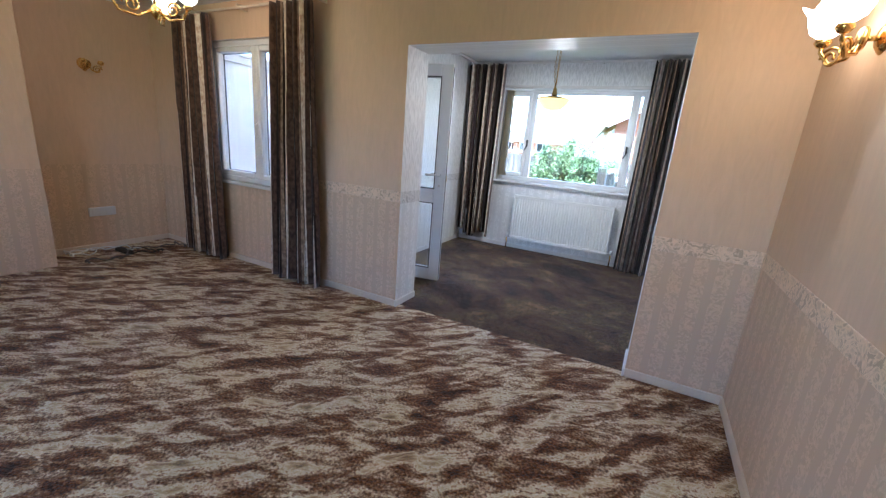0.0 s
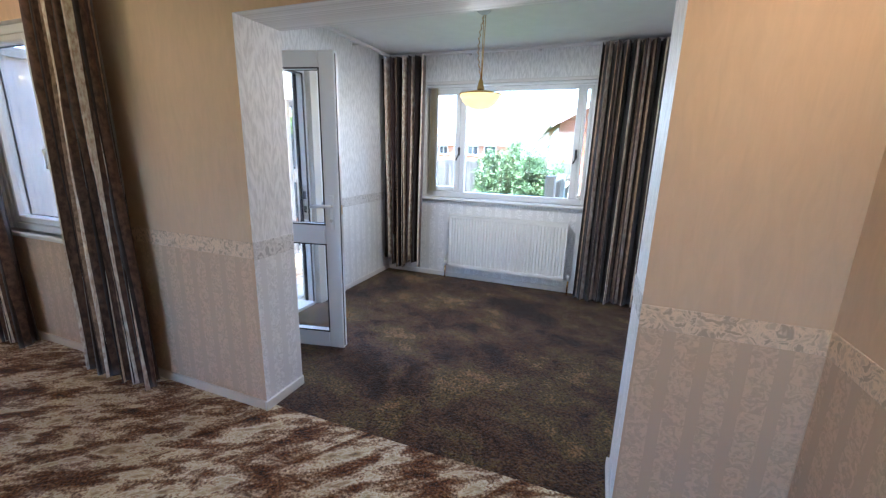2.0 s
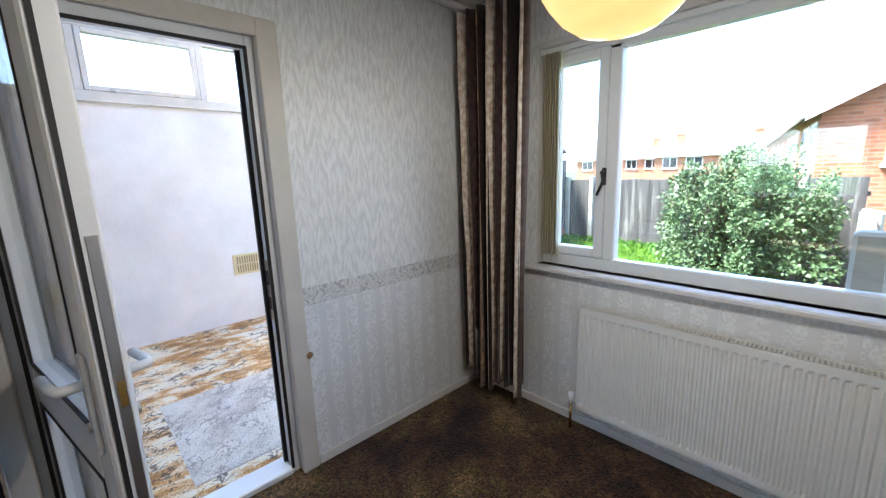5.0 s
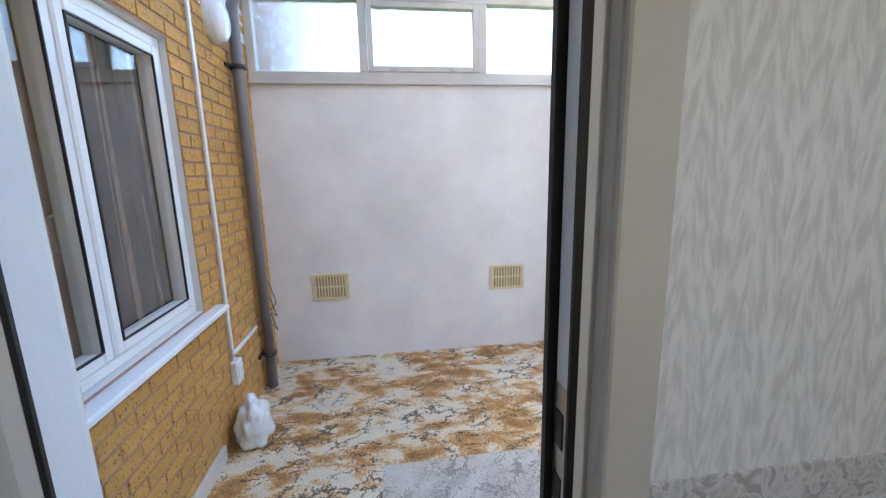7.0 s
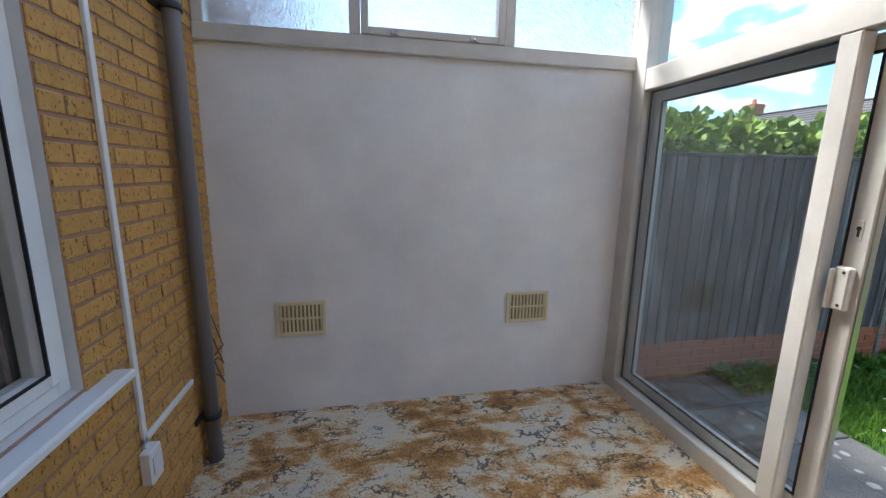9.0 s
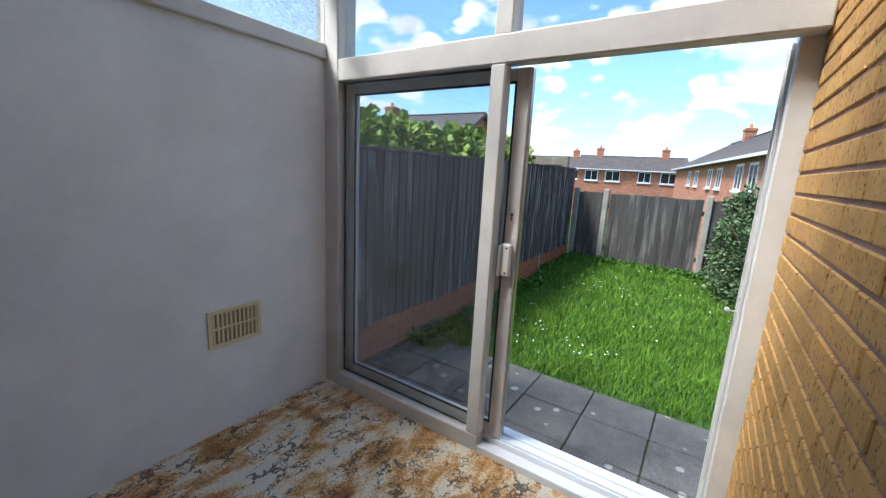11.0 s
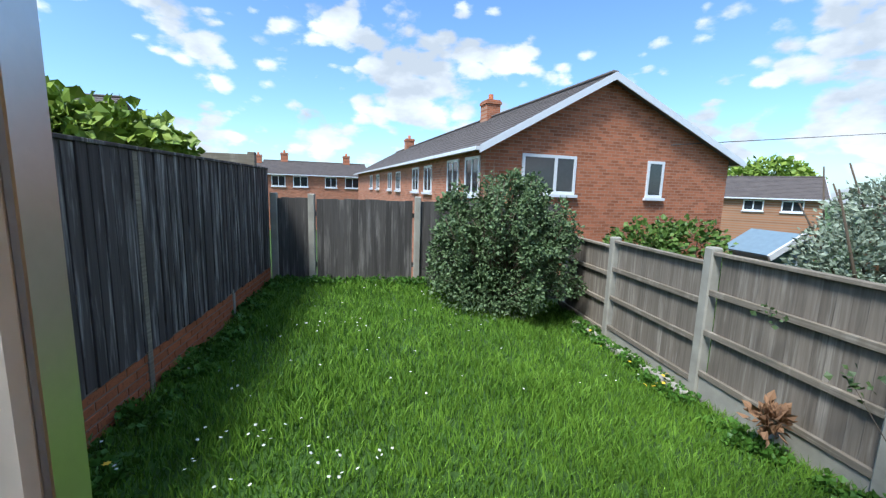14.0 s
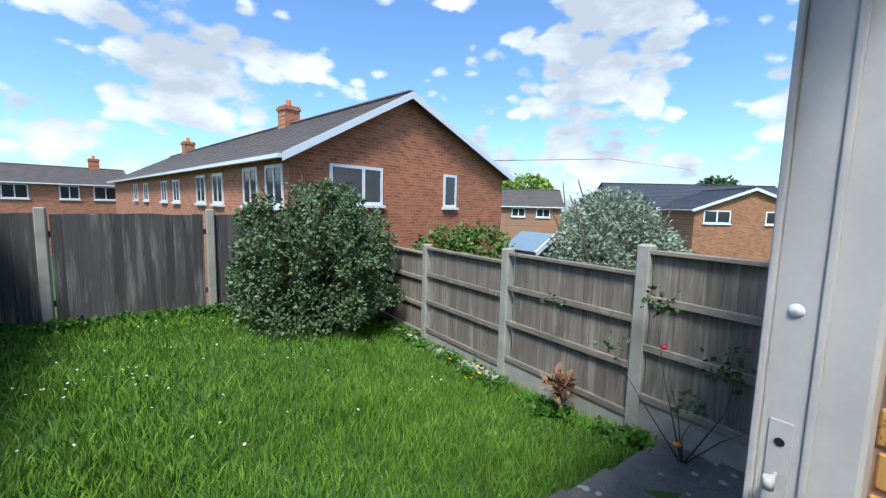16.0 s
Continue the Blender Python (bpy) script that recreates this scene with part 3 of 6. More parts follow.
wall_cut("wall_opening", 0, BR_X + 0.02, LIV_R, LIV_Y, DIN_Y0, -0.1, CEIL + 0.1, [(OP_L, OP_R, -0.2, OP_H)], [M_LIV_X, M_DIN_X, M_DIN_Y],
         pick(0, (lambda c, n: n.y > 0.5, 1), (lambda c, n: abs(n.x) > 0.5 or n.z < -0.5, 2)))
wall_cut("wall_living_window", 0, -5.4, BR_X + 0.02, LIV_Y, 2.664, -0.1, 3.4, [LWIN], [M_LIV_X, M_MORTAR, M_TRIM_W],
         pick(0, (lambda c, n: n.y > 0.5, 1), (lambda c, n: abs(n.x) > 0.5 or abs(n.z) > 0.5, 2)))
wall_cut("wall_living_right", 1, LIV_BACK, DIN_Y0, LIV_R, LIV_R + 0.2, -0.1, CEIL + 0.1, [], [M_LIV_Y])
wall_cut("wall_living_alcove", 1, LIV_BACK, LIV_Y, LIV_L - 0.2, LIV_L, -0.1, CEIL + 0.1, [], [M_LIV_Y])
wall_cut("wall_living_back", 0, LIV_L - 0.2, LIV_R + 0.2, LIV_BACK - 0.2, LIV_BACK, -0.1, CEIL + 0.1, [(-2.6, -0.8, 0.8, 2.1)], [M_LIV_X])
boxes("window_4", [(-2.6, -0.8, -2.72, -2.66, 0.8, 0.86), (-2.6, -0.8, -2.72, -2.66, 2.04, 2.1), (-2.6, -2.54, -2.72, -2.66, 0.86, 2.04), (-0.86, -0.8, -2.72, -2.66, 0.86, 2.04), (-1.73, -1.67, -2.72, -2.66, 0.86, 2.04)], M_UPVC, 0.006)["kind"] = "structure"
boxes("chimney_breast", [(LIV_L - 0.05, -4.67, 0.0, 1.385, -0.05, CEIL)], M_LIV_Y, 0.004)["kind"] = "structure"
wall_cut("wall_dining_right", 1, DIN_Y0, OUT_Y, DIN_R, DIN_R + 0.3, -0.1, CEIL + 0.1, [], [M_DIN_Y])
wall_cut("wall_dining_left", 1, DIN_Y0, OUT_Y, -2.70, DIN_L, -0.1, CEIL + 0.1, [(D0, D1, -0.02, D_H)], [M_DIN_Y, M_TRIM_W],
         pick(0, (lambda c, n: abs(n.y) > 0.5 or abs(n.z) > 0.5, 1)))
wall_cut("wall_dining_left_outer", 1, 2.655, OUT_Y, BR_X + 0.006, -2.702, -0.3, 3.4, [(D0 - 0.08, D1 + 0.14, -0.05, D_H + 0.06)], [M_MORTAR, M_TRIM_W],
         pick(0, (lambda c, n: abs(n.y) > 0.5 or abs(n.z) > 0.5, 1)))
wall_cut("wall_dining_window", 0, -2.70, DIN_R + 0.3, DIN_Y1, OUT_Y, -0.3, CEIL + 0.3, [WIN], [M_DIN_X, M_TRIM_W, M_MORTAR],
         pick(0, (lambda c, n: n.y > 0.5, 2), (lambda c, n: abs(n.x) > 0.5 or abs(n.z) > 0.5, 1)))
# patterned border strips and skirtings
BZ0, BZ1 = 0.835, 0.918
DZ0, DZ1 = 0.857, 0.948
bl = [(BR_X + 0.02, OP_L - 0.001, LIV_Y - 0.004, LIV_Y + 0.001, BZ0 + 0.03, BZ1 + 0.03), (OP_R + 0.001, LIV_R, LIV_Y - 0.004, LIV_Y + 0.001, BZ0, BZ1),
      (LIV_R - 0.004, LIV_R + 0.001, LIV_BACK, LIV_Y - 0.004, BZ0, BZ1)]
tagged(boxes("border_trim_living", bl, M_BORDER_L, 0.0012), kind="structure")
bd = [(DIN_L - 0.001, DIN_L + 0.004, 4.034, DIN_Y1, DZ0, DZ1), (DIN_R - 0.004, DIN_R + 0.001, DIN_Y0, DIN_Y1, DZ0, DZ1),
      (OP_L - 0.001, OP_L + 0.004, LIV_Y + 0.004, DIN_Y0 - 0.004, DZ0, DZ1), (OP_R - 0.004, OP_R + 0.001, LIV_Y + 0.004, DIN_Y0 - 0.004, DZ0, DZ1)]
tagged(boxes("border_trim_dining", bd, M_BORDER_D, 0.0012), kind="structure")
sk = [(LIV_L, OP_L, LIV_Y - 0.014, LIV_Y + 0.001, 0.0, 0.055), (OP_R, LIV_R, LIV_Y - 0.014, LIV_Y + 0.001, 0.0, 0.055),
      (LIV_R - 0.014, LIV_R + 0.001, LIV_BACK, LIV_Y - 0.014, 0.0, 0.055), (LIV_L - 0.001, LIV_L + 0.014, 1.385, LIV_Y - 0.014, 0.0, 0.055)]
tagged(boxes("baseboard_living", sk, M_TRIM, 0.004), kind="structure")
sd = [(OP_L - 0.001, OP_L + 0.014, LIV_Y - 0.014, DIN_Y0, -0.004, 0.055), (OP_R - 0.014, OP_R + 0.001, LIV_Y - 0.014, DIN_Y0, -0.004, 0.055),
      (DIN_L - 0.001, DIN_L + 0.012, 4.034, DIN_Y1, -0.004, 0.05), (DIN_R - 0.012, DIN_R + 0.001, DIN_Y0, DIN_Y1, -0.004, 0.05), (DIN_L, DIN_R, DIN_Y1 - 0.012, DIN_Y1 + 0.001, -0.004, 0.05)]
tagged(boxes("baseboard_dining", sd, M_TRIM_W, 0.004), kind="structure")


def frame_bars(axis, a0, a1, b0, b1, z0, z1, w):
    """Four bars of a rectangular frame as box items; axis as in wall_cut."""
    r = [(a0, a0 + w, z0, z1), (a1 - w, a1, z0, z1), (a0 + w, a1 - w, z0, z0 + w), (a0 + w, a1 - w, z1 - w, z1)]
    return [(p, q, b0, b1, s, t) if axis == 0 else (b0, b1, p, q, s, t) for p, q, s, t in r]


def pane(name, axis, a0, a1, b, z0, z1, mat, parent):
    it = (a0, a1, b - 0.003, b + 0.003, z0, z1) if axis == 0 else (b - 0.003, b + 0.003, a0, a1, z0, z1)
    ob = boxes(name, [it], mat, parent=parent)
    ob.visible_shadow = False
    return ob


# dining window: two narrow casements and a wide fixed light
w1 = tagged(empty("window_1"), "white plastic three-light window over a radiator", "window", kind="structure")
FY0, FY1 = 5.34, 5.405
boxes("frame", frame_bars(0, WIN[0], WIN[1], FY0, FY1, WIN[2] - 0.005, WIN[3], 0.068) + [(-1.70, -1.64, FY0, FY1, WIN[2] + 0.06, WIN[3] - 0.045), (-0.51, -0.45, FY0, FY1, WIN[2] + 0.06, WIN[3] - 0.045)], M_UPVC, 0.006, w1)
for a, b in ((-2.025, -1.70), (-0.45, -0.365)):
    boxes("sash", frame_bars(0, a, b, FY0 - 0.012, FY1 - 0.01, WIN[2] + 0.065, WIN[3] - 0.045, 0.05 if b < -1 else 0.03), M_UPVC, 0.006, w1)
for a, b in ((-1.985, -1.74), (-1.64, -0.51), (-0.42, -0.395)):
    pane("glass", 0, a, b, 5.375, WIN[2] + 0.065, WIN[3] - 0.045, M_GLASS, w1)
for hx in (-1.70, -0.475):
    bm = bmesh.new()
    add_box(bm, hx - 0.011, hx + 0.011, FY0 - 0.022, FY0 - 0.006, 1.38, 1.47, bevel=0.004)
    tube(bm, [(hx, FY0 - 0.02, 1.45), (hx, FY0 - 0.045, 1.45), (hx + 0.012, FY0 - 0.05, 1.40), (hx - 0.02, FY0 - 0.05, 1.33)], 0.008, 8)
    mesh_ob("handle", bm, M_BLACKP, w1)
boxes("sill", [(WIN[0] - 0.04, WIN[1] + 0.04, 5.215, 5.34, WIN[2] - 0.03, WIN[2])], M_TRIM_W, 0.008, w1)
boxes("window_head_trim", [(WIN[0] - 0.02, WIN[1] + 0.02, DIN_Y1 - 0.014, DIN_Y1 + 0.001, WIN[3], WIN[3] + 0.03)], M_TRIM_W, 0.004)["kind"] = "structure"

# living-room window onto the sunroom
w2 = tagged(empty("window_2"), "white plastic casement window in the brick wall", "window", kind="structure")
boxes("frame", frame_bars(0, LWIN[0], LWIN[1], 2.57, 2.635, LWIN[2], LWIN[3], 0.05) + [(-3.50, -3.455, 2.57, 2.635, LWIN[2] + 0.05, LWIN[3] - 0.05)], M_UPVC, 0.007, w2)
boxes("sash", frame_bars(0, -4.062, -3.485, 2.575, 2.648, LWIN[2] + 0.05, LWIN[3] - 0.05, 0.045), M_UPVC, 0.007, w2)
boxes("sash", frame_bars(0, -3.47, -3.02, 2.575, 2.648, LWIN[2] + 0.05, LWIN[3] - 0.05, 0.045), M_UPVC, 0.007, w2)
boxes("gasket", frame_bars(0, -4.019, -3.528, 2.642, 2.651, LWIN[2] + 0.093, LWIN[3] - 0.093, 0.006) + frame_bars(0, -3.427, -3.063, 2.642, 2.651, LWIN[2] + 0.093, LWIN[3] - 0.093, 0.006), M_GASKET, 0, w2)
for a, b in ((-4.017, -3.53), (-3.425, -3.065)):
    pane("glass", 0, a, b, 2.61, LWIN[2] + 0.095, LWIN[3] - 0.095, M_GLASS, w2)
boxes("sill", [(LWIN[0] - 0.15, LWIN[1] + 0.08, 2.60, 2.735, LWIN[2] - 0.045, LWIN[2] - 0.012)], M_UPVC, 0.008, w2)
boxes("inner_sill", [(LWIN[0] - 0.02, LWIN[1] + 0.02, 2.50, 2.57, LWIN[2] - 0.03, LWIN[2])], M_TRIM_W, 0.006, w2)
bm = bmesh.new()
tube(bm, [(-3.465, 2.57, 1.25), (-3.465, 2.54, 1.25), (-3.465, 2.535, 1.36), (-3.465, 2.57, 1.38)], 0.008)
mesh_ob("handle", bm, M_UPVC, w2)

# back door: frame, open leaf
dr = tagged(empty("door_frame"), "white plastic door frame with painted wooden architrave", "door frame", kind="structure")
boxes("frame", [(-2.665, -2.60, D0, D0 + 0.045, -0.02, D_H), (-2.665, -2.60, D1 - 0.045, D1, -0.02, D_H), (-2.665, -2.60, D0 + 0.045, D1 - 0.045, D_H - 0.05, D_H), (-2.72, -2.59, D0 + 0.045, D1 - 0.045, -0.03, 0.025)], M_UPVC, 0.006, dr)
boxes("gasket", [(-2.602, -2.594, D1 - 0.052, D1 - 0.038, 0.02, D_H - 0.045), (-2.602, -2.594, D0 + 0.038, D0 + 0.052, 0.02, D_H - 0.045), (-2.602, -2.594, D0 + 0.045, D1 - 0.045, D_H - 0.058, D_H - 0.045), (-2.682, -2.664, D1 - 0.062, D1 - 0.012, -0.02, D_H)], M_GASKET, 0, dr)
boxes("architrave", [(DIN_L - 0.002, DIN_L + 0.016, D1 - 0.012, D1 + 0.075, -0.004, D_H + 0.06), (DIN_L - 0.002, DIN_L + 0.016, D0 - 0.06, D0 + 0.012, -0.004, D_H + 0.06), (DIN_L - 0.002, DIN_L + 0.016, D0 + 0.012, D1 - 0.012, D_H - 0.012, D_H + 0.06), (-2.60, DIN_L - 0.002, D1 - 0.012, D1 + 0.0, 0.0, D_H), (-2.60, DIN_L - 0.002, D0, D0 + 0.012, 0.0, D_H)], M_PAINTWOOD, 0.004, dr)
bm = bmesh.new()
add_box(bm, -2.66, -2.61, D1 - 0.048, D1 - 0.043, 0.80, 1.10, bevel=0.001)
add_box(bm, -2.65, -2.62, D1 - 0.05, D1 - 0.044, 0.86, 0.92, mi=1)
add_box(bm, -2.65, -2.62, D1 - 0.05, D1 - 0.044, 0.98, 1.05, mi=1)
mesh_ob("keep_plate", bm, [M_STEEL, M_BLACKP], dr)


def door_leaf():
    """Half-glazed leaf; local x from hinge to lock edge, y through its thickness."""
    W, T, H, S = 0.82, 0.06, 1.98, 0.105
    root = tagged(empty("door_leaf", (-2.615, D0 + 0.045, 0.02)), "open white plastic door with two glass panes", "door")
    boxes("leaf", [(0, S, 0, T, 0, H), (W - S, W, 0, T, 0, H), (S, W - S, 0, T, 0, S + 0.02), (S, W - S, 0, T, H - S, H), (S, W - S, 0, T, 0.76, 0.90)], M_UPVC, 0.006, root)
    gk = []
    for z0, z1 in ((S + 0.02, 0.76), (0.90, H - S)):
        for y in (-0.003, T - 0.004):
            gk += frame_bars(0, S - 0.006, W - S + 0.006, y, y + 0.007, z0 - 0.006, z1 + 0.006, 0.008)
        pane("glass", 0, S, W - S, T / 2, z0, z1, M_GLASS, root)
    boxes("gasket", gk, M_GASKET, 0, root)
    boxes("edge_seal", [(W, W + 0.003, 0.012, 0.022, 0.02, H - 0.02), (W, W + 0.002, 0.03, 0.05, 0.70, 1.35, 1), (W, W + 0.003, 0.033, 0.047, 0.97, 1.03, 2)], [M_GASKET, M_STEEL, M_BRASS], 0, root)
    for sgn, y in ((-1, 0.0), (1, T)):
        bm = bmesh.new()
        hx = W - 0.05
        add_box(bm, hx - 0.017, hx + 0.017, min(y, y + sgn * 0.011), max(y, y + sgn * 0.011), 0.86, 1.10, bevel=0.005)
        tube(bm, [(hx, y + sgn * 0.01, 1.03), (hx, y + sgn * 0.05, 1.03), (hx - 0.03, y + sgn * 0.056, 1.03), (hx - 0.125, y + sgn * 0.056, 1.025)], 0.0115, 10)
        tube(bm, [(hx, y + sgn * 0.008, 0.93), (hx, y + sgn * 0.018, 0.93)], 0.011, 10, 1)
        mesh_ob("handle", bm, [M_UPVC, M_STEEL], root)
    for z in (0.2, 1.0, 1.75):
        bm = bmesh.new()
        tube(bm, [(-0.008, -0.004, z), (-0.008, -0.004, z + 0.1)], 0.012, 10)
        mesh_ob("hinge", bm, M_UPVC, root)
    root.rotation_euler = (0, 0, radians(11.5))
    return root


door_leaf()

# ---- setting: sunroom ----
boxes("floor_sunroom", [(SUN_L - 0.1, BR_X + 0.012, 2.655, SUN_F - 0.05, -0.3, SUN_Z), (BR_X + 0.012, -2.70, D0 - 0.08, D1 + 0.14, -0.3, SUN_Z + 0.002)], M_CARPET_S)["kind"] = "structure"
boxes("wall_sunroom_left", [(SUN_L - 0.12, SUN_L, 2.655, 5.40, -0.3, 2.14)], M_PLASTER)["kind"] = "structure"
CT = 2.72
w3 = tagged(empty("window_3"), "white wooden clerestory with patterned glass", "window", kind="structure")
boxes("frame", [(SUN_L - 0.08, SUN_L + 0.018, 2.67, SUN_F - 0.068, 2.14, 2.228), (SUN_L - 0.082, SUN_L + 0.03, 2.67, SUN_F - 0.068, 2.138, 2.155), (SUN_L - 0.08, SUN_L + 0.012, 2.67, 5.30, CT, CT + 0.10)] +
      [(SUN_L - 0.07, SUN_L + 0.01, y - w, y + w, 2.228, CT) for y, w in ((2.70, 0.03), (3.497, 0.030), (4.405, 0.032), (5.285, 0.028))], M_FRAME, 0.005, w3)
boxes("vent_sash", frame_bars(1, 3.53, 4.37, SUN_L - 0.05, SUN_L + 0.022, 2.230, CT - 0.003, 0.042), M_FRAME, 0.005, w3)
for hy in (3.72, 4.18):
    bm = bmesh.new()
    add_box(bm, SUN_L + 0.02, SUN_L + 0.03, hy - 0.025, hy + 0.025, 2.235, 2.26, bevel=0.003)
    tube(bm, [(SUN_L + 0.025, hy, 2.25), (SUN_L + 0.045, hy, 2.235), (SUN_L + 0.045, hy + 0.03, 2.225)], 0.006)
    mesh_ob("stay", bm, M_STEEL, w3)
for a, b in ((2.73, 3.467), (4.437, 5.257)):
    pane("patterned_glass", 1, a, b, SUN_L - 0.03, 2.228, CT, M_FROST, w3)
pane("glass", 1, 3.572, 4.328, SUN_L - 0.01, 2.28, CT - 0.045, M_FROST, w3)
# roof of the sunroom
rf = tagged(empty("sunroom_roof"), "clear corrugated sheet roof on white rafters", "roof", kind="structure")
bm = bmesh.new()
nseg = 120
for i in range(nseg):
    x0, x1 = SUN_L - 0.15 + i * 2.45 / nseg, SUN_L - 0.15 + (i + 1) * 2.45 / nseg
    h0, h1 = 0.012 * math.sin(x0 * 80), 0.012 * math.sin(x1 * 80)
    zs = lambda x: 2.86 + 0.12 * (x - SUN_L)
    f = bm.faces.new([bm.verts.new(p) for p in ((x0, 2.66, zs(x0) + h0), (x1, 2.66, zs(x1) + h1), (x1, 5.5, zs(x1) + h1), (x0, 5.5, zs(x0) + h0))])
    f.smooth = True
sheet = mesh_ob("sheet", bm, M_ROOFSHEET, rf)
sheet.visible_shadow = False
for y in (2.72, 3.40, 4.08, 4.76, 5.27):
    bm = bmesh.new()
    add_box(bm, 0, 2.4, -0.022, 0.022, -0.09, 0.0, bevel=0.004, m=pose(SUN_L - 0.02, y, 2.845, 0, -6.84, 0))
    mesh_ob("rafter", bm, M_FRAME, rf)
boxes("wall_plate", [(BR_X - 0.05, BR_X - 0.001, 2.68, 5.3, 3.0, 3.12)], M_FRAME, 0.004, rf)

# unseen upper storey and side blocks, added and sized to keep sun off the sunroom
boxes("sun_block_upper", [(-10.0, 4.0, -3.0, 2.66, 3.41, 6.2)], M_MORTAR)["kind"] = "structure"
boxes("sun_block_side", [(-10.0, -5.42, -3.0, 2.66, -0.4, 3.4), (0.92, 4.0, -3.0, 2.66, -0.4, 3.4)], M_MORTAR)["kind"] = "structure"

# glazed front with a sliding door, half open
gf = tagged(empty("sunroom_front"), "cream framed glazed front with fixed light and transoms", "glazed front", kind="structure")
FA, FB = SUN_F - 0.07, SUN_F + 0.0
JR = -2.95
boxes("frame", [(SUN_L - 0.02, SUN_L + 0.125, FA, SUN_F + 0.08, SUN_Z - 0.2, CT + 0.1), (-4.072, -3.995, FA, FB, 0.055, 2.0), (JR, BR_X + 0.012, SUN_F + 0.015, SUN_F + 0.15, SUN_Z - 0.2, CT + 0.1),
                (SUN_L + 0.125, BR_X - 0.002, FA, SUN_F + 0.014, 2.0, 2.13), (SUN_L + 0.125, -3.995, FA, FB, SUN_Z - 0.01, 0.055), (SUN_L + 0.125, BR_X - 0.002, FA + 0.01, SUN_F + 0.014, CT, CT + 0.1),
                (-4.07, -3.98, FA + 0.01, SUN_F + 0.05, 2.13, CT)], M_FRAME, 0.006, gf)
boxes("threshold", [(SUN_L + 0.125, JR, FB + 0.002, SUN_F + 0.15, -0.17, 0.03), (-3.995, JR, FA, FB + 0.002, -0.17, 0.0), (SUN_L + 0.125, JR, SUN_F + 0.014, SUN_F + 0.020, 0.03, 0.042), (SUN_L + 0.125, JR, SUN_F + 0.075, SUN_F + 0.081, 0.03, 0.042)], M_UPVC, 0.003, gf)
boxes("track_jamb", [(JR - 0.012, JR, SUN_F + 0.07, SUN_F + 0.08, 0.03, 2.0), (JR - 0.016, JR, SUN_F + 0.136, SUN_F + 0.146, 0.03, 2.0), (JR - 0.006, JR, SUN_F + 0.08, SUN_F + 0.136, 0.03, 2.0)], M_FRAME, 0.002, gf)
boxes("gasket", frame_bars(0, SUN_L + 0.125, -4.072, FB - 0.016, FB - 0.010, 0.055, 2.0, 0.012), M_GASKET, 0, gf)
pane("fixed_glass", 0, SUN_L + 0.125, -4.072, FB - 0.03, 0.055, 2.0, M_GLASS_T, gf)
pane("transom_glass", 0, SUN_L + 0.125, -4.07, SUN_F, 2.13, CT, M_GLASS, gf)
pane("transom_glass", 0, -3.98, JR, SUN_F, 2.13, CT, M_GLASS, gf)
bm = bmesh.new()
add_box(bm, JR - 0.0095, JR - 0.006, SUN_F + 0.092, SUN_F + 0.124, 0.92, 1.09, bevel=0.001)
tube(bm, [(JR - 0.008, SUN_F + 0.108, 1.055), (JR - 0.011, SUN_F + 0.108, 1.055)], 0.007, 10, 1)
tube(bm, [(JR - 0.008, SUN_F + 0.108, 1.0), (JR - 0.045, SUN_F + 0.108, 1.0)], 0.004, 8)
tube(bm, [(JR - 0.045, SUN_F + 0.108, 0.99), (JR - 0.045, SUN_F + 0.108, 1.01)], 0.008, 8)
mesh_ob("lock_keep", bm, [M_FRAME, M_BLACKP], gf)
for z in (1.27, 1.95):
    bm = bmesh.new()
    turned_shape(bm, [(0.001, 0.006), (0.007, 0.005), (0.010, 0.002), (0.011, 0.0)], (JR - 0.006, SUN_F + 0.108, z), 14, 0, Matrix.Rotation(radians(-90), 3, "Y"))
    mesh_ob("buffer", bm, M_UPVC, gf)


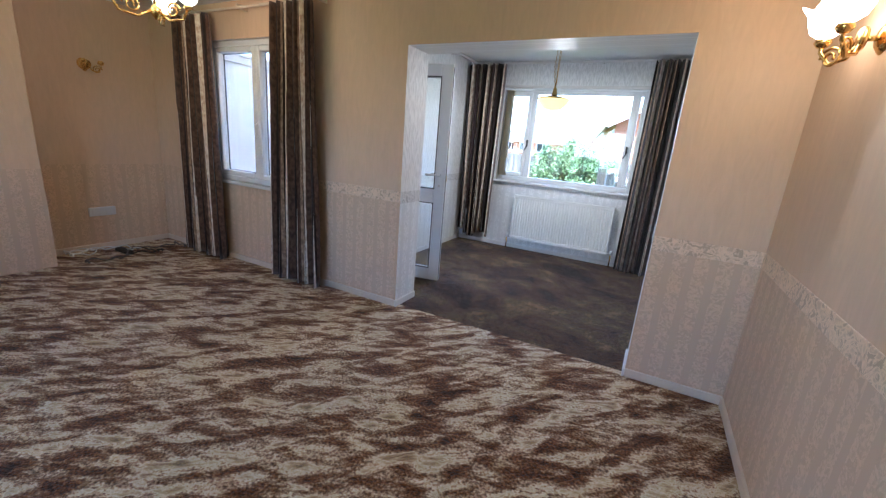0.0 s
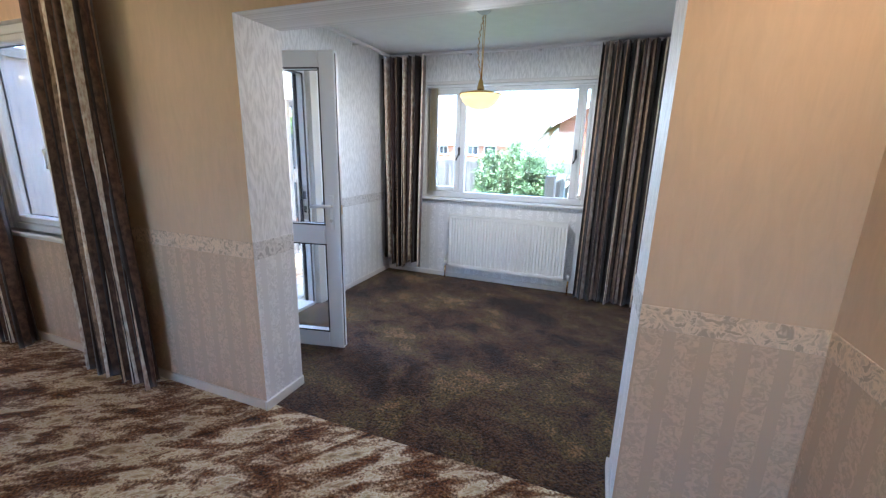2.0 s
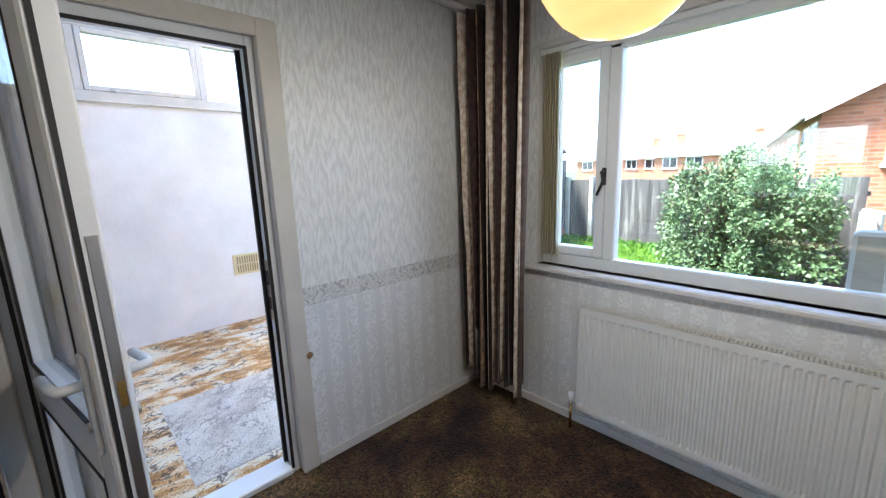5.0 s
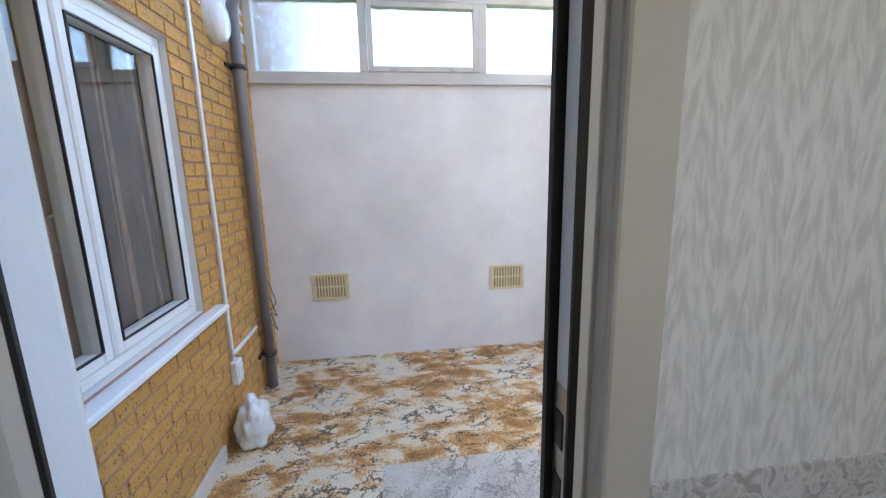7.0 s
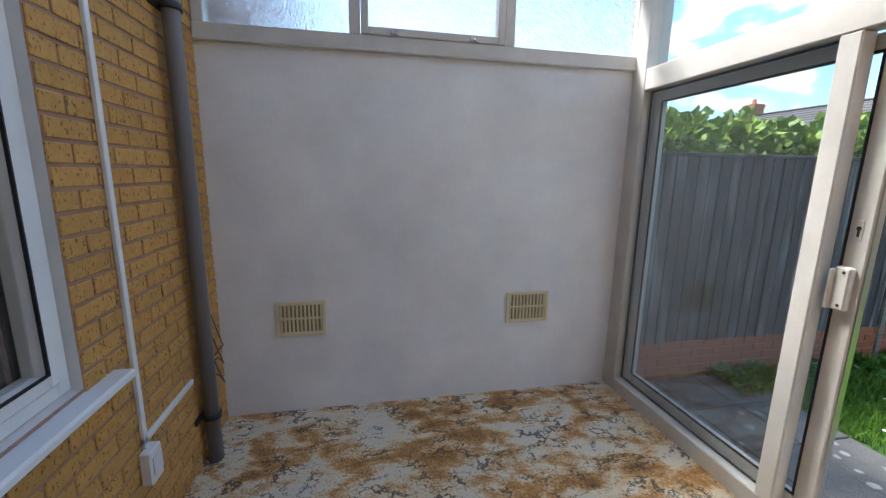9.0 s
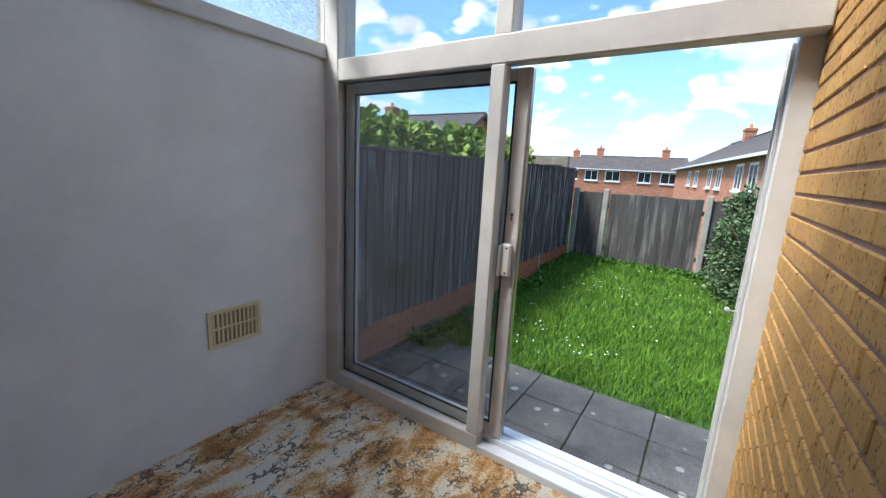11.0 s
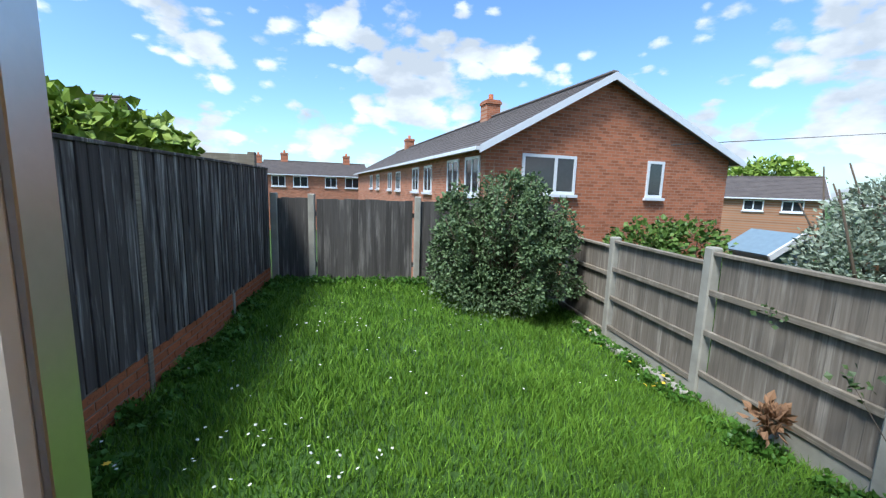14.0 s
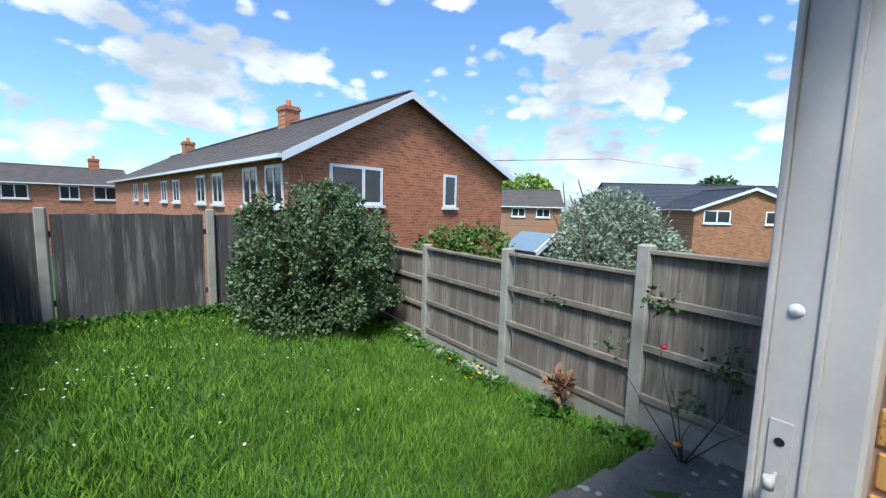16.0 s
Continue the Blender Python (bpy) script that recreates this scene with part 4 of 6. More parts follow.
def sliding_sash():
    root = tagged(empty("sliding_door"), "half-open white sliding glass door with a lock", "sliding door")
    a0, a1, b0, b1 = -5.13, -3.895, SUN_F + 0.008, SUN_F + 0.05
    boxes("stiles", [(a0, a0 + 0.075, b0, b1, 0.042, 1.995), (a1 - 0.075, a1, b0, b1, 0.042, 1.995), (a0 + 0.075, a1 - 0.075, b0, b1, 0.042, 0.12), (a0 + 0.075, a1 - 0.075, b0, b1, 1.93, 1.995)], M_FRAME, 0.005, root)
    boxes("edge_strip", [(a1, a1 + 0.006, b0 + 0.006, b1 - 0.006, 0.05, 1.99)], M_STEEL, 0.001, root)
    boxes("gasket", frame_bars(0, a0 + 0.07, a1 - 0.07, b0 - 0.002, b0 + 0.006, 0.115, 1.935, 0.01), M_GASKET, 0, root)
    pane("glass", 0, a0 + 0.075, a1 - 0.075, b0 + 0.02, 0.12, 1.93, M_GLASS_T, root)
    bm = bmesh.new()
    c = a1 - 0.04
    add_box(bm, c - 0.034, c + 0.02, b0 - 0.03, b0 + 0.001, 0.98, 1.15, bevel=0.006)
    add_box(bm, c - 0.042, c - 0.028, b0 - 0.045, b0 - 0.004, 0.98, 1.14, bevel=0.004)
    for z in (1.0, 1.13):
        tube(bm, [(c, b0 - 0.032, z), (c, b0 - 0.029, z)], 0.006, 8, 1)
    add_box(bm, c - 0.012, c + 0.014, b0 - 0.003, b0 + 0.001, 1.255, 1.33, bevel=0.002)
    tube(bm, [(c + 0.001, b0 - 0.006, 1.30), (c + 0.001, b0 - 0.002, 1.30)], 0.008, 10, 1)
    add_box(bm, c - 0.003, c + 0.005, b0 - 0.005, b0 - 0.002, 1.268, 1.30, mi=1)
    add_box(bm, c - 0.010, c + 0.012, b0 - 0.01, b0 + 0.001, 1.90, 1.96, bevel=0.003)
    mesh_ob("lock", bm, [M_FRAME, M_BLACKP], root)
    return root


sliding_sash()

# ---- things: living room ----
curtain("curtain", 0, LIV_Y - 0.11, -4.42, -3.86, 0.03, 2.28, 6, 3, "brown and cream striped full-length curtain beside a window", 0.12)
curtain("curtain", 0, LIV_Y - 0.11, -3.07, -2.60, 0.03, 2.30, 6, 5, "brown and cream striped full-length curtain beside a window", 0.16)
bm = bmesh.new()
tube(bm, [(-4.5, LIV_Y - 0.09, 2.31), (-2.52, LIV_Y - 0.09, 2.31)], 0.011)
for x in (-4.45, -3.5, -2.58):
    add_box(bm, x - 0.01, x + 0.01, LIV_Y - 0.1, LIV_Y + 0.001, 2.30, 2.34)
turned_shape(bm, [(0.001, 0.03), (0.016, 0.02), (0.02, 0.0), (0.016, -0.02), (0.001, -0.03)], (-2.51, LIV_Y - 0.09, 2.31), 12)
tagged(mesh_ob("curtain_rail", bm, M_TRIM), "slim cream curtain rail above the window", "curtain rail")


def flower_shade(parent, place, s=1.0):
    bm = bmesh.new()
    prof = [(0.018, 0.0), (0.045, 0.02), (0.055, 0.045), (0.06, 0.075), (0.078, 0.10)]
    rings = []
    for k, (r, z) in enumerate(prof):
        ring = []
        for j in range(32):
            a = 2 * math.pi * j / 32
            rr = r * s * (1 + 0.13 * (k / 4) ** 2 * math.cos(6 * a))
            ring.append(bm.verts.new((place[0] + rr * math.cos(a), place[1] + rr * math.sin(a), place[2] + z * s + 0.010 * s * (k / 4) ** 2 * math.cos(6 * a))))
        rings.append(ring)
    for a, b in zip(rings, rings[1:]):
        for j in range(32):
            bm.faces.new((a[j], a[(j + 1) % 32], b[(j + 1) % 32], b[j])).smooth = True
    ob = mesh_ob("shade", bm, M_SHADE_ON, parent)
    ob.visible_shadow = False
    return ob


def scroll(bm, c, ux, r, turns=1.6, w=0.006):
    """A flat brass spiral in the plane of ux and z."""
    pts = []
    for i in range(26):
        k = i / 25
        a = k * turns * 2 * math.pi
        q = r * (1 - 0.75 * k)
        pts.append(Vector(c) + Vector(ux) * (q * math.cos(a)) + Vector((0, 0, q * math.sin(a))))
    tube(bm, pts, w, 7)


def wall_light(x, y, z, sx, lit, along, reach):
    """Brass double-arm wall light. sx: the way it stands off the wall along x; reach: how far."""
    root = tagged(empty("wall_light", (0, 0, 0)), "brass scrolled wall light with " + ("two lit flower glass shades" if lit else "no shades on the wall"), "wall light")
    bm = bmesh.new()
    disc = Matrix.Rotation(radians(90 * sx), 3, "Y")
    turned_shape(bm, [(0.001, 0.022), (0.03, 0.018), (0.05, 0.004), (0.052, 0.0)], (x, y, z), 20, 0, disc)
    # embossed medallion on a short stem
    tube(bm, [(x, y, z), (x + sx * 0.06, y, z)], 0.009)
    turned_shape(bm, [(0.001, 0.012), (0.02, 0.014), (0.026, 0.008), (0.034, 0.012), (0.038, 0.004), (0.036, -0.004), (0.001, -0.004)], (x + sx * 0.055, y, z), 24, 0, disc)
    for s in (-1, 1):
        yy, q = y + s * along, sx * reach
        tube(bm, [(x + q * 0.4, y, z), (x + q * 0.55, y + s * along * 0.4, z - 0.055), (x + q * 0.8, y + s * along * 0.8, z - 0.065), (x + q, yy, z - 0.02), (x + q, yy, z + 0.02)], 0.007)
        scroll(bm, (x + q * 0.8, y + s * along * 0.7, z - 0.045), (sx * 0.6, 0.8 * s, 0), 0.038, 1.6, 0.005)
        turned_shape(bm, [(0.001, -0.02), (0.016, -0.015), (0.027, 0.0), (0.022, 0.01), (0.018, 0.02)], (x + q, yy, z + 0.012), 14)
    mesh_ob("arms", bm, M_BRASS, root)
    if lit:
        for s in (-1, 1):
            flower_shade(root, (x + sx * reach, y + s * along, z + 0.025), 1.0)
    return root


wall_light(LIV_R, 1.90, 1.785, -1, True, 0.10, 0.135)
wall_light(LIV_L, 1.93, 1.79, 1, False, 0.07, 0.16)


def chandelier(c):
    root = tagged(empty("ceiling_light"), "brass scrolled ceiling light with lit flower glass shades", "ceiling light")
    bm = bmesh.new()
    turned_shape(bm, [(0.001, 0.0), (0.05, -0.005), (0.055, -0.02), (0.02, -0.035), (0.012, -0.06)], (c[0], c[1], CEIL - 0.02), 20)
    tube(bm, [(c[0], c[1], CEIL - 0.06), (c[0], c[1], c[2] - 0.02)], 0.009)
    turned_shape(bm, [(0.001, 0.05), (0.022, 0.03), (0.03, 0.0), (0.018, -0.03), (0.001, -0.05)], (c[0], c[1], c[2] - 0.04), 16)
    for k in range(3):
        a = radians(20 + 120 * k)
        u = Vector((math.cos(a), math.sin(a), 0))
        cc = Vector(c)
        tube(bm, [cc + u * 0.015 + Vector((0, 0, -0.03)), cc + u * 0.10 + Vector((0, 0, -0.09)), cc + u * 0.2 + Vector((0, 0, -0.08)), cc + u * 0.24 + Vector((0, 0, -0.01))], 0.008)
        scroll(bm, cc + u * 0.13 + Vector((0, 0, -0.03)), u, 0.05)
        turned_shape(bm, [(0.001, -0.02), (0.02, -0.015), (0.03, 0.0), (0.022, 0.01), (0.018, 0.02)], cc + u * 0.24 + Vector((0, 0, -0.01)), 14)
    mesh_ob("arms", bm, M_BRASS, root)
    for k in range(3):
        a = radians(20 + 120 * k)
        flower_shade(root, (c[0] + 0.24 * math.cos(a), c[1] + 0.24 * math.sin(a), c[2] + 0.005))


chandelier((-3.2, 1.62, 2.06))
bm = bmesh.new()
add_box(bm, LIV_L - 0.001, LIV_L + 0.012, 1.80, 2.03, 0.34, 0.43, bevel=0.004)
for y in (1.83, 1.94):
    add_box(bm, LIV_L + 0.011, LIV_L + 0.014, y, y + 0.06, 0.355, 0.415, bevel=0.001)
tagged(mesh_ob("wall_socket", bm, M_UPVC), "white double socket plate low on the alcove wall", "socket")
rng = random.Random(11)
for k in range(5):
    bm = bmesh.new()
    p = Vector((-4.75 + rng.uniform(-0.1, 0.1), 1.95 + rng.uniform(-0.2, 0.2), 0.012))
    pts, hd = [], rng.uniform(0, 6.28)
    for i in range(34):
        hd += rng.uniform(-0.75, 0.85)
        p = p + Vector((math.cos(hd), math.sin(hd), 0)) * 0.04
        p.x = min(max(p.x, LIV_L + 0.04), -4.5)
        p.y = min(max(p.y, 1.55), 2.4)
        p.z = 0.014 + 0.03 * abs(math.sin(i * 0.7 + k))
        pts.append(p.copy())
    tube(bm, pts, 0.006, 6)
    tagged(mesh_ob("loose_cable", bm, [M_CABLE, M_UPVC, M_CABLE, M_BLACKP, M_UPVC][k]), "tangled loose cable lying on the carpet", "cable", "loose cables")
bm = bmesh.new()
add_box(bm, -4.86, -4.62, 1.9, 1.96, 0.0, 0.04, bevel=0.006)
for k in range(4):
    add_box(bm, -4.84 + k * 0.055, -4.80 + k * 0.055, 1.91, 1.95, 0.04, 0.044)
tagged(mesh_ob("extension_lead", bm, M_BLACKP), "black extension socket on the carpet", "extension lead")

# ---- things: dining room ----
curtain("curtain", 0, DIN_Y1 - 0.17, DIN_L + 0.03, -2.02, 0.09, 2.365, 7, 7, "dark brown and cream striped full-length curtain", -0.06, 0.10, 2.4, 0.07)
curtain("curtain", 0, DIN_Y1 - 0.15, -0.33, DIN_R - 0.03, 0.0, 2.385, 9, 9, "dark brown and cream striped full-length curtain", 0.05, None, 3.1, 0.065)
curtain("curtain", 1, DIN_L + 0.12, DIN_Y0 + 0.03, D0 - 0.05, 0.02, 2.365, 3, 13, "dark brown and cream striped curtain beside the door", 0.03, None, 1.3, 0.05)
bm = bmesh.new()
add_box(bm, DIN_L + 0.02, DIN_R - 0.01, DIN_Y1 - 0.13, DIN_Y1 - 0.10, 2.375, 2.40, bevel=0.003)
for x in (-2.3, -1.6, -0.9, -0.2):
    add_box(bm, x, x + 0.02, DIN_Y1 - 0.1, DIN_Y1 + 0.001, 2.38, 2.395)
tagged(mesh_ob("curtain_rail", bm, M_TRIM_W), "white curtain track along the window wall", "curtain rail", "curtain tracks")
bm = bmesh.new()
add_box(bm, DIN_L + 0.09, DIN_L + 0.12, DIN_Y0 + 0.01, DIN_Y1 - 0.14, 2.375, 2.40, bevel=0.003)
for y in (3.0, 3.8, 4.6):
    add_box(bm, DIN_L - 0.001, DIN_L + 0.09, y, y + 0.02, 2.38, 2.395)
tagged(mesh_ob("curtain_rail", bm, M_TRIM_W), "white curtain track above the back door", "curtain rail", "curtain tracks")

rad = tagged(empty("radiator"), "white ribbed panel radiator under the window", "radiator")
RX0, RX1, RZ0, RZ1 = -1.735, -0.465, 0.15, 0.745
bm = bmesh.new()
nr = 38
for yy, sg in ((5.17, -1), (5.235, 1)):
    cols = []
    for i in range(nr * 4 + 1):
        x = RX0 + 0.01 + (RX1 - RX0 - 0.02) * i / (nr * 4)
        k = i % 4
        d = 0.0 if k in (0, 1) else 0.009
        row = []
        for z, dz in ((RZ0, 0), (RZ0 + 0.03, 0), (RZ0 + 0.045, 1), (RZ1 - 0.05, 1), (RZ1 - 0.035, 0), (RZ1 - 0.005, 0)):
            row.append(bm.verts.new((x, yy + (d * dz if sg < 0 else -d * dz), z)))
        cols.append(row)
    for a, b in zip(cols, cols[1:]):
        for j in range(5):
            bm.faces.new((a[j], b[j], b[j + 1], a[j + 1]))
mesh_ob("panel", bm, M_RAD, rad)
for xa in (RX0, RX1 - 0.012):
    boxes("side_cover", [(xa, xa + 0.012, 5.165, 5.24, RZ0 + 0.02, RZ1)], M_RAD, 0.004, rad)
boxes("top_grille", [(RX0, RX1, 5.165, 5.176, RZ1 - 0.012, RZ1), (RX0, RX1, 5.229, 5.24, RZ1 - 0.012, RZ1)] + [(RX0 + 0.012 + i * 0.0155, RX0 + 0.021 + i * 0.0155, 5.176, 5.229, RZ1 - 0.008, RZ1 - 0.002) for i in range(80)], M_RAD, 0, rad)
for x, s in ((RX0, -1), (RX1, 1)):
    bm = bmesh.new()
    tube(bm, [(x + s * 0.045, 5.2, -0.004), (x + s * 0.045, 5.2, 0.15)], 0.008, 8, 1)
    tube(bm, [(x + s * 0.045, 5.2, 0.15), (x + s * 0.045, 5.2, 0.215)], 0.016, 10, 0)
    tube(bm, [(x - s * 0.02, 5.2, 0.165), (x + s * 0.045, 5.2, 0.165)], 0.011, 8, 2)
    mesh_ob("valve", bm, [M_UPVC, M_BRASS, M_STEEL], rad)
for xa in (RX0 + 0.2, RX1 - 0.24):
    boxes("bracket", [(xa, xa + 0.04, 5.236, DIN_Y1 + 0.001, 0.2, 0.6)], M_RAD, 0, rad)

pen = tagged(empty("pendant_lamp"), "rise-and-fall pendant lamp with lit cream glass shade", "pendant lamp")
PX, PY = -1.13, 4.12
bm = bmesh.new()
turned_shape(bm, [(0.001, 0.012), (0.02, 0.01), (0.10, -0.008), (0.158, -0.022), (0.160, -0.03), (0.10, -0.018), (0.02, 0.0)], (PX, PY, 1.865), 32)
turned_shape(bm, [(0.001, 0.085), (0.012, 0.08), (0.02, 0.05), (0.028, 0.012)], (PX, PY, 1.865), 16)
mesh_ob("brass_cap", bm, M_BRASS, pen, True)
bm = bmesh.new()
turned_shape(bm, [(0.001, 0.0), (0.045, 0.0), (0.05, -0.02), (0.02, -0.04), (0.001, -0.045)], (PX, PY, CEIL), 18)
mesh_ob("ceiling_rose", bm, M_UPVC, pen, True)
bm = bmesh.new()
turned_shape(bm, [(0.150, 0.0), (0.150, -0.02), (0.135, -0.045), (0.11, -0.075), (0.075, -0.10), (0.03, -0.11), (0.001, -0.112)], (PX, PY, 1.842), 32)
sh = mesh_ob("shade", bm, M_SHADE_PEND, pen, True)
sh.visible_shadow = False
bm = bmesh.new()
for dx, dy in ((0, 0), (0.012, 0.008)):
    tube(bm, [(PX + dx, PY + dy, CEIL - 0.04), (PX + dx * 0.3, PY + dy * 0.3, 1.94)], 0.003, 6)
pts = []
for i in range(40):
    k = i / 39
    pts.append((PX - 0.03 * math.sin(k * math.pi) + 0.006 * math.cos(i * 1.6), PY + 0.006 * math.sin(i * 1.6), CEIL - 0.04 - 0.44 * k))
tube(bm, pts, 0.0035, 6)
mesh_ob("cord", bm, M_BRASS, pen)

bl = tagged(empty("vertical_blind"), "cream vertical blind drawn to the side of the window", "blind")
for k in range(7):
    bm = bmesh.new()
    add_box(bm, -0.001, 0.001, -0.042, 0.042, 0.98, 2.08, m=pose(-2.035 + k * 0.016, 5.295, 0, 0, 0, 24 + 3 * (k % 2)))
    mesh_ob("slat", bm, M_BLIND, bl)
boxes("headrail", [(WIN[0] + 0.005, WIN[1] - 0.005, 5.285, 5.32, 2.08, 2.107)], M_UPVC, 0.003, bl)
bm = bmesh.new()
turned_shape(bm, [(0.001, 0.012), (0.012, 0.01), (0.018, 0.0), (0.016, -0.004)], (DIN_L + 0.014, D1 + 0.076, 0.61), 10, 0, Matrix.Rotation(radians(90), 3, "Y"))
tagged(mesh_ob("torn_patch", bm, M_DRY), "torn brown patch of paper beside the door trim", "torn paper")

# ---- things: sunroom ----


def air_vent(y0, y1, z0, z1):
    root = tagged(empty("air_vent"), "cream plastic louvred vent on the white wall", "vent", "wall vents")
    x = SUN_L
    items = frame_bars(1, y0, y1, x - 0.001, x + 0.012, z0, z1, 0.022) + [(x, x + 0.011, y0 + 0.02, y1 - 0.02, (z0 + z1) / 2 - 0.006, (z0 + z1) / 2 + 0.006)]
    n = 11
    for i in range(n):
        y = y0 + 0.03 + (y1 - y0 - 0.06) * i / (n - 1)
        items.append((x, x + 0.010, y - 0.006, y + 0.006, z0 + 0.02, z1 - 0.02))
    boxes("grille", items, M_CREAM, 0.0015, root)
    # dark sheet behind the louvres, coloured as the shade between them
    boxes("shade_backing", [(x - 0.0005, x + 0.002, y0 + 0.02, y1 - 0.02, z0 + 0.02, z1 - 0.02)], M_VENT_SHADE, 0, root)


air_vent(2.985, 3.281, 0.472, 0.69)
air_vent(4.463, 4.767, 0.472, 0.69)
bm = bmesh.new()
tube(bm, [(-4.87, BR_Y + 0.055, SUN_Z), (-4.87, BR_Y + 0.055, 2.42), (-4.87, BR_Y + 0.06, 2.52), (-4.84, BR_Y + 0.11, 2.62), (-4.80, BR_Y + 0.15, 2.72), (-4.79, BR_Y + 0.16, 2.86)], 0.036, 16)
for z in (0.22, 2.16):
    turned_shape(bm, [(0.037, -0.014), (0.046, -0.014), (0.046, 0.014), (0.037, 0.014)], (-4.87, BR_Y + 0.055, z), 16, 1)
    add_box(bm, -4.95, -4.79, BR_Y, BR_Y + 0.012, z - 0.012, z + 0.012, mi=1)
tagged(mesh_ob("drain_pipe", bm, [M_PIPE, M_BLACKP]), "grey plastic drain pipe with black clips on the brick wall", "pipe")
bm = bmesh.new()
bx = -4.635
turned_shape(bm, [(0.001, 0.085), (0.09, 0.075), (0.115, 0.055), (0.125, 0.03), (0.125, 0.0)], (bx - 0.04, BR_Y - 0.001, 2.37), 28, 0, Matrix.Rotation(radians(-90), 3, "X"))
turned_shape(bm, [(0.127, 0.03), (0.131, 0.02), (0.131, 0.0)], (bx - 0.04, BR_Y - 0.001, 2.37), 28, 1, Matrix.Rotation(radians(-90), 3, "X"))
tagged(mesh_ob("bulkhead_light", bm, [M_UPVC, M_UPVC]), "round white bulkhead light on the brick wall", "bulkhead light")
bm = bmesh.new()
add_box(bm, -4.365, -4.34, BR_Y - 0.001, BR_Y + 0.016, 0.42, 2.9, bevel=0.003)
add_box(bm, -4.80, -4.34, BR_Y - 0.001, BR_Y + 0.016, 0.44, 0.465, bevel=0.003, m=Matrix.Translation((0, 0, 0)))
tagged(mesh_ob("cable_trunking", bm, M_UPVC), "white plastic cable trunking on the brick wall", "trunking")
bm = bmesh.new()
add_box(bm, -4.395, -4.31, BR_Y - 0.001, BR_Y + 0.042, 0.28, 0.42, bevel=0.006)
add_box(bm, -4.385, -4.32, BR_Y + 0.042, BR_Y + 0.047, 0.32, 0.39, bevel=0.002)
tagged(mesh_ob("outdoor_socket", bm, M_UPVC), "white surface socket box on the brick wall", "socket")
for k in range(3):
    bm = bmesh.new()
    pts = [(-4.92 - 0.02 * k, BR_Y + 0.02, 0.9 - 0.1 * k)]
    for i in range(12):
        a = i / 11 * (3.6 + k)
        pts.append((-4.93 + 0.045 * math.sin(a) + 0.01 * k, BR_Y + 0.05 + 0.07 * math.sin(a * 0.6), 0.75 - 0.12 * k + 0.06 * math.cos(a) - 0.012 * i))
    pts.append((-4.94, BR_Y + 0.012, 0.45))
    tube(bm, pts, 0.0035, 6)
    tagged(mesh_ob("loose_wire", bm, M_CABLE), "thin dark wire coiled beside the drain pipe", "wire", "loose wires")
bm = bmesh.new()
bmesh.ops.create_icosphere(bm, subdivisions=4, radius=1.0)
for v in bm.verts:
    n1 = noise.noise(v.co * 2.2) * 0.28 + noise.noise(v.co * 6) * 0.10 + noise.noise(v.co * 14) * 0.06
    p = v.co * (1 + n1)
    v.co = Vector((-4.25 + p.x * 0.13, BR_Y + 0.12 + p.y * 0.09, SUN_Z + 0.001 + max(0, 0.09 + p.z * 0.17)))
tagged(mesh_ob("plastic_bag", bm, M_POLY, None, True), "crumpled translucent white plastic bag on the carpet", "bag")
boxes("skirting_board", [(-4.1, -2.95, BR_Y + 0.0, BR_Y + 0.02, SUN_Z, 0.05)], M_PAINTWOOD, 0.004)["kind"] = "structure"
bm = bmesh.new()
add_box(bm, -0.55, 0.45, -0.42, 0.42, 0, 0.004, bevel=0.0, m=pose(-3.35, 3.95, SUN_Z, 0, 0, 0))
tagged(mesh_ob("carpet_offcut", bm, carpet("offcut_carpet", [(0.35, (0.42, 0.39, 0.35)), (0.5, (0.64, 0.61, 0.56)), (0.65, (0.72, 0.70, 0.66))], 30, 1.6, 2.4, 0.2, (0.34, 0.31, 0.28))), "pale grey carpet offcut inside the back door", "carpet piece")

# ---- garden ----
FL_X, FB_Y, FR_X = -5.42, 11.46, -0.71


def smooth(a, b, x):
    k = min(1, max(0, (x - a) / (b - a)))
    return k * k * (3 - 2 * k)


def gz(x, y):
    """Height of the ground."""
    z = -0.16 + 0.07 * smooth(8.5, 11.4, y) * (1 - smooth(-3.2, -1, x)) - 0.22 * smooth(-3.6, -0.9, x) * smooth(5.8, 8.0, y) - 0.09 * smooth(-2.4, -0.9, x)
    z -= 2.6 * smooth(-0.6, 4.0, x) + 2.4 * smooth(FB_Y + 0.2, FB_Y + 4.0, y) * (1 - smooth(-0.6, 4.0, x))
    return z


bm = bmesh.new()
xs = sorted({-400, -120, -60, -30, -15, -9, *[(-6.5 + 0.25 * i) for i in range(50)], 8, 12, 20, 40, 80, 160, 400})
ys = sorted({-300, -100, -30, -8, 2, 4, *[(5.3 + 0.25 * i) for i in range(46)], 20, 30, 50, 90, 160, 400})
gv = {}
for x in xs:
    for y in ys:
        z = gz(x, y) - 0.012
        if y < 5.3:
            z = -0.45
        gv[x, y] = bm.verts.new((x, y, z + (0.012 * noise.noise(Vector((x * 3, y * 3, 0))) if y > 6.6 and -5.4 < x < -0.7 else 0)))
for xa, xb in zip(xs, xs[1:]):
    for ya, yb in zip(ys, ys[1:]):
        bm.faces.new((gv[xa, ya], gv[xb, ya], gv[xb, yb], gv[xa, yb])).smooth = True
tagged(mesh_ob("ground", bm, M_SOIL), kind="structure")

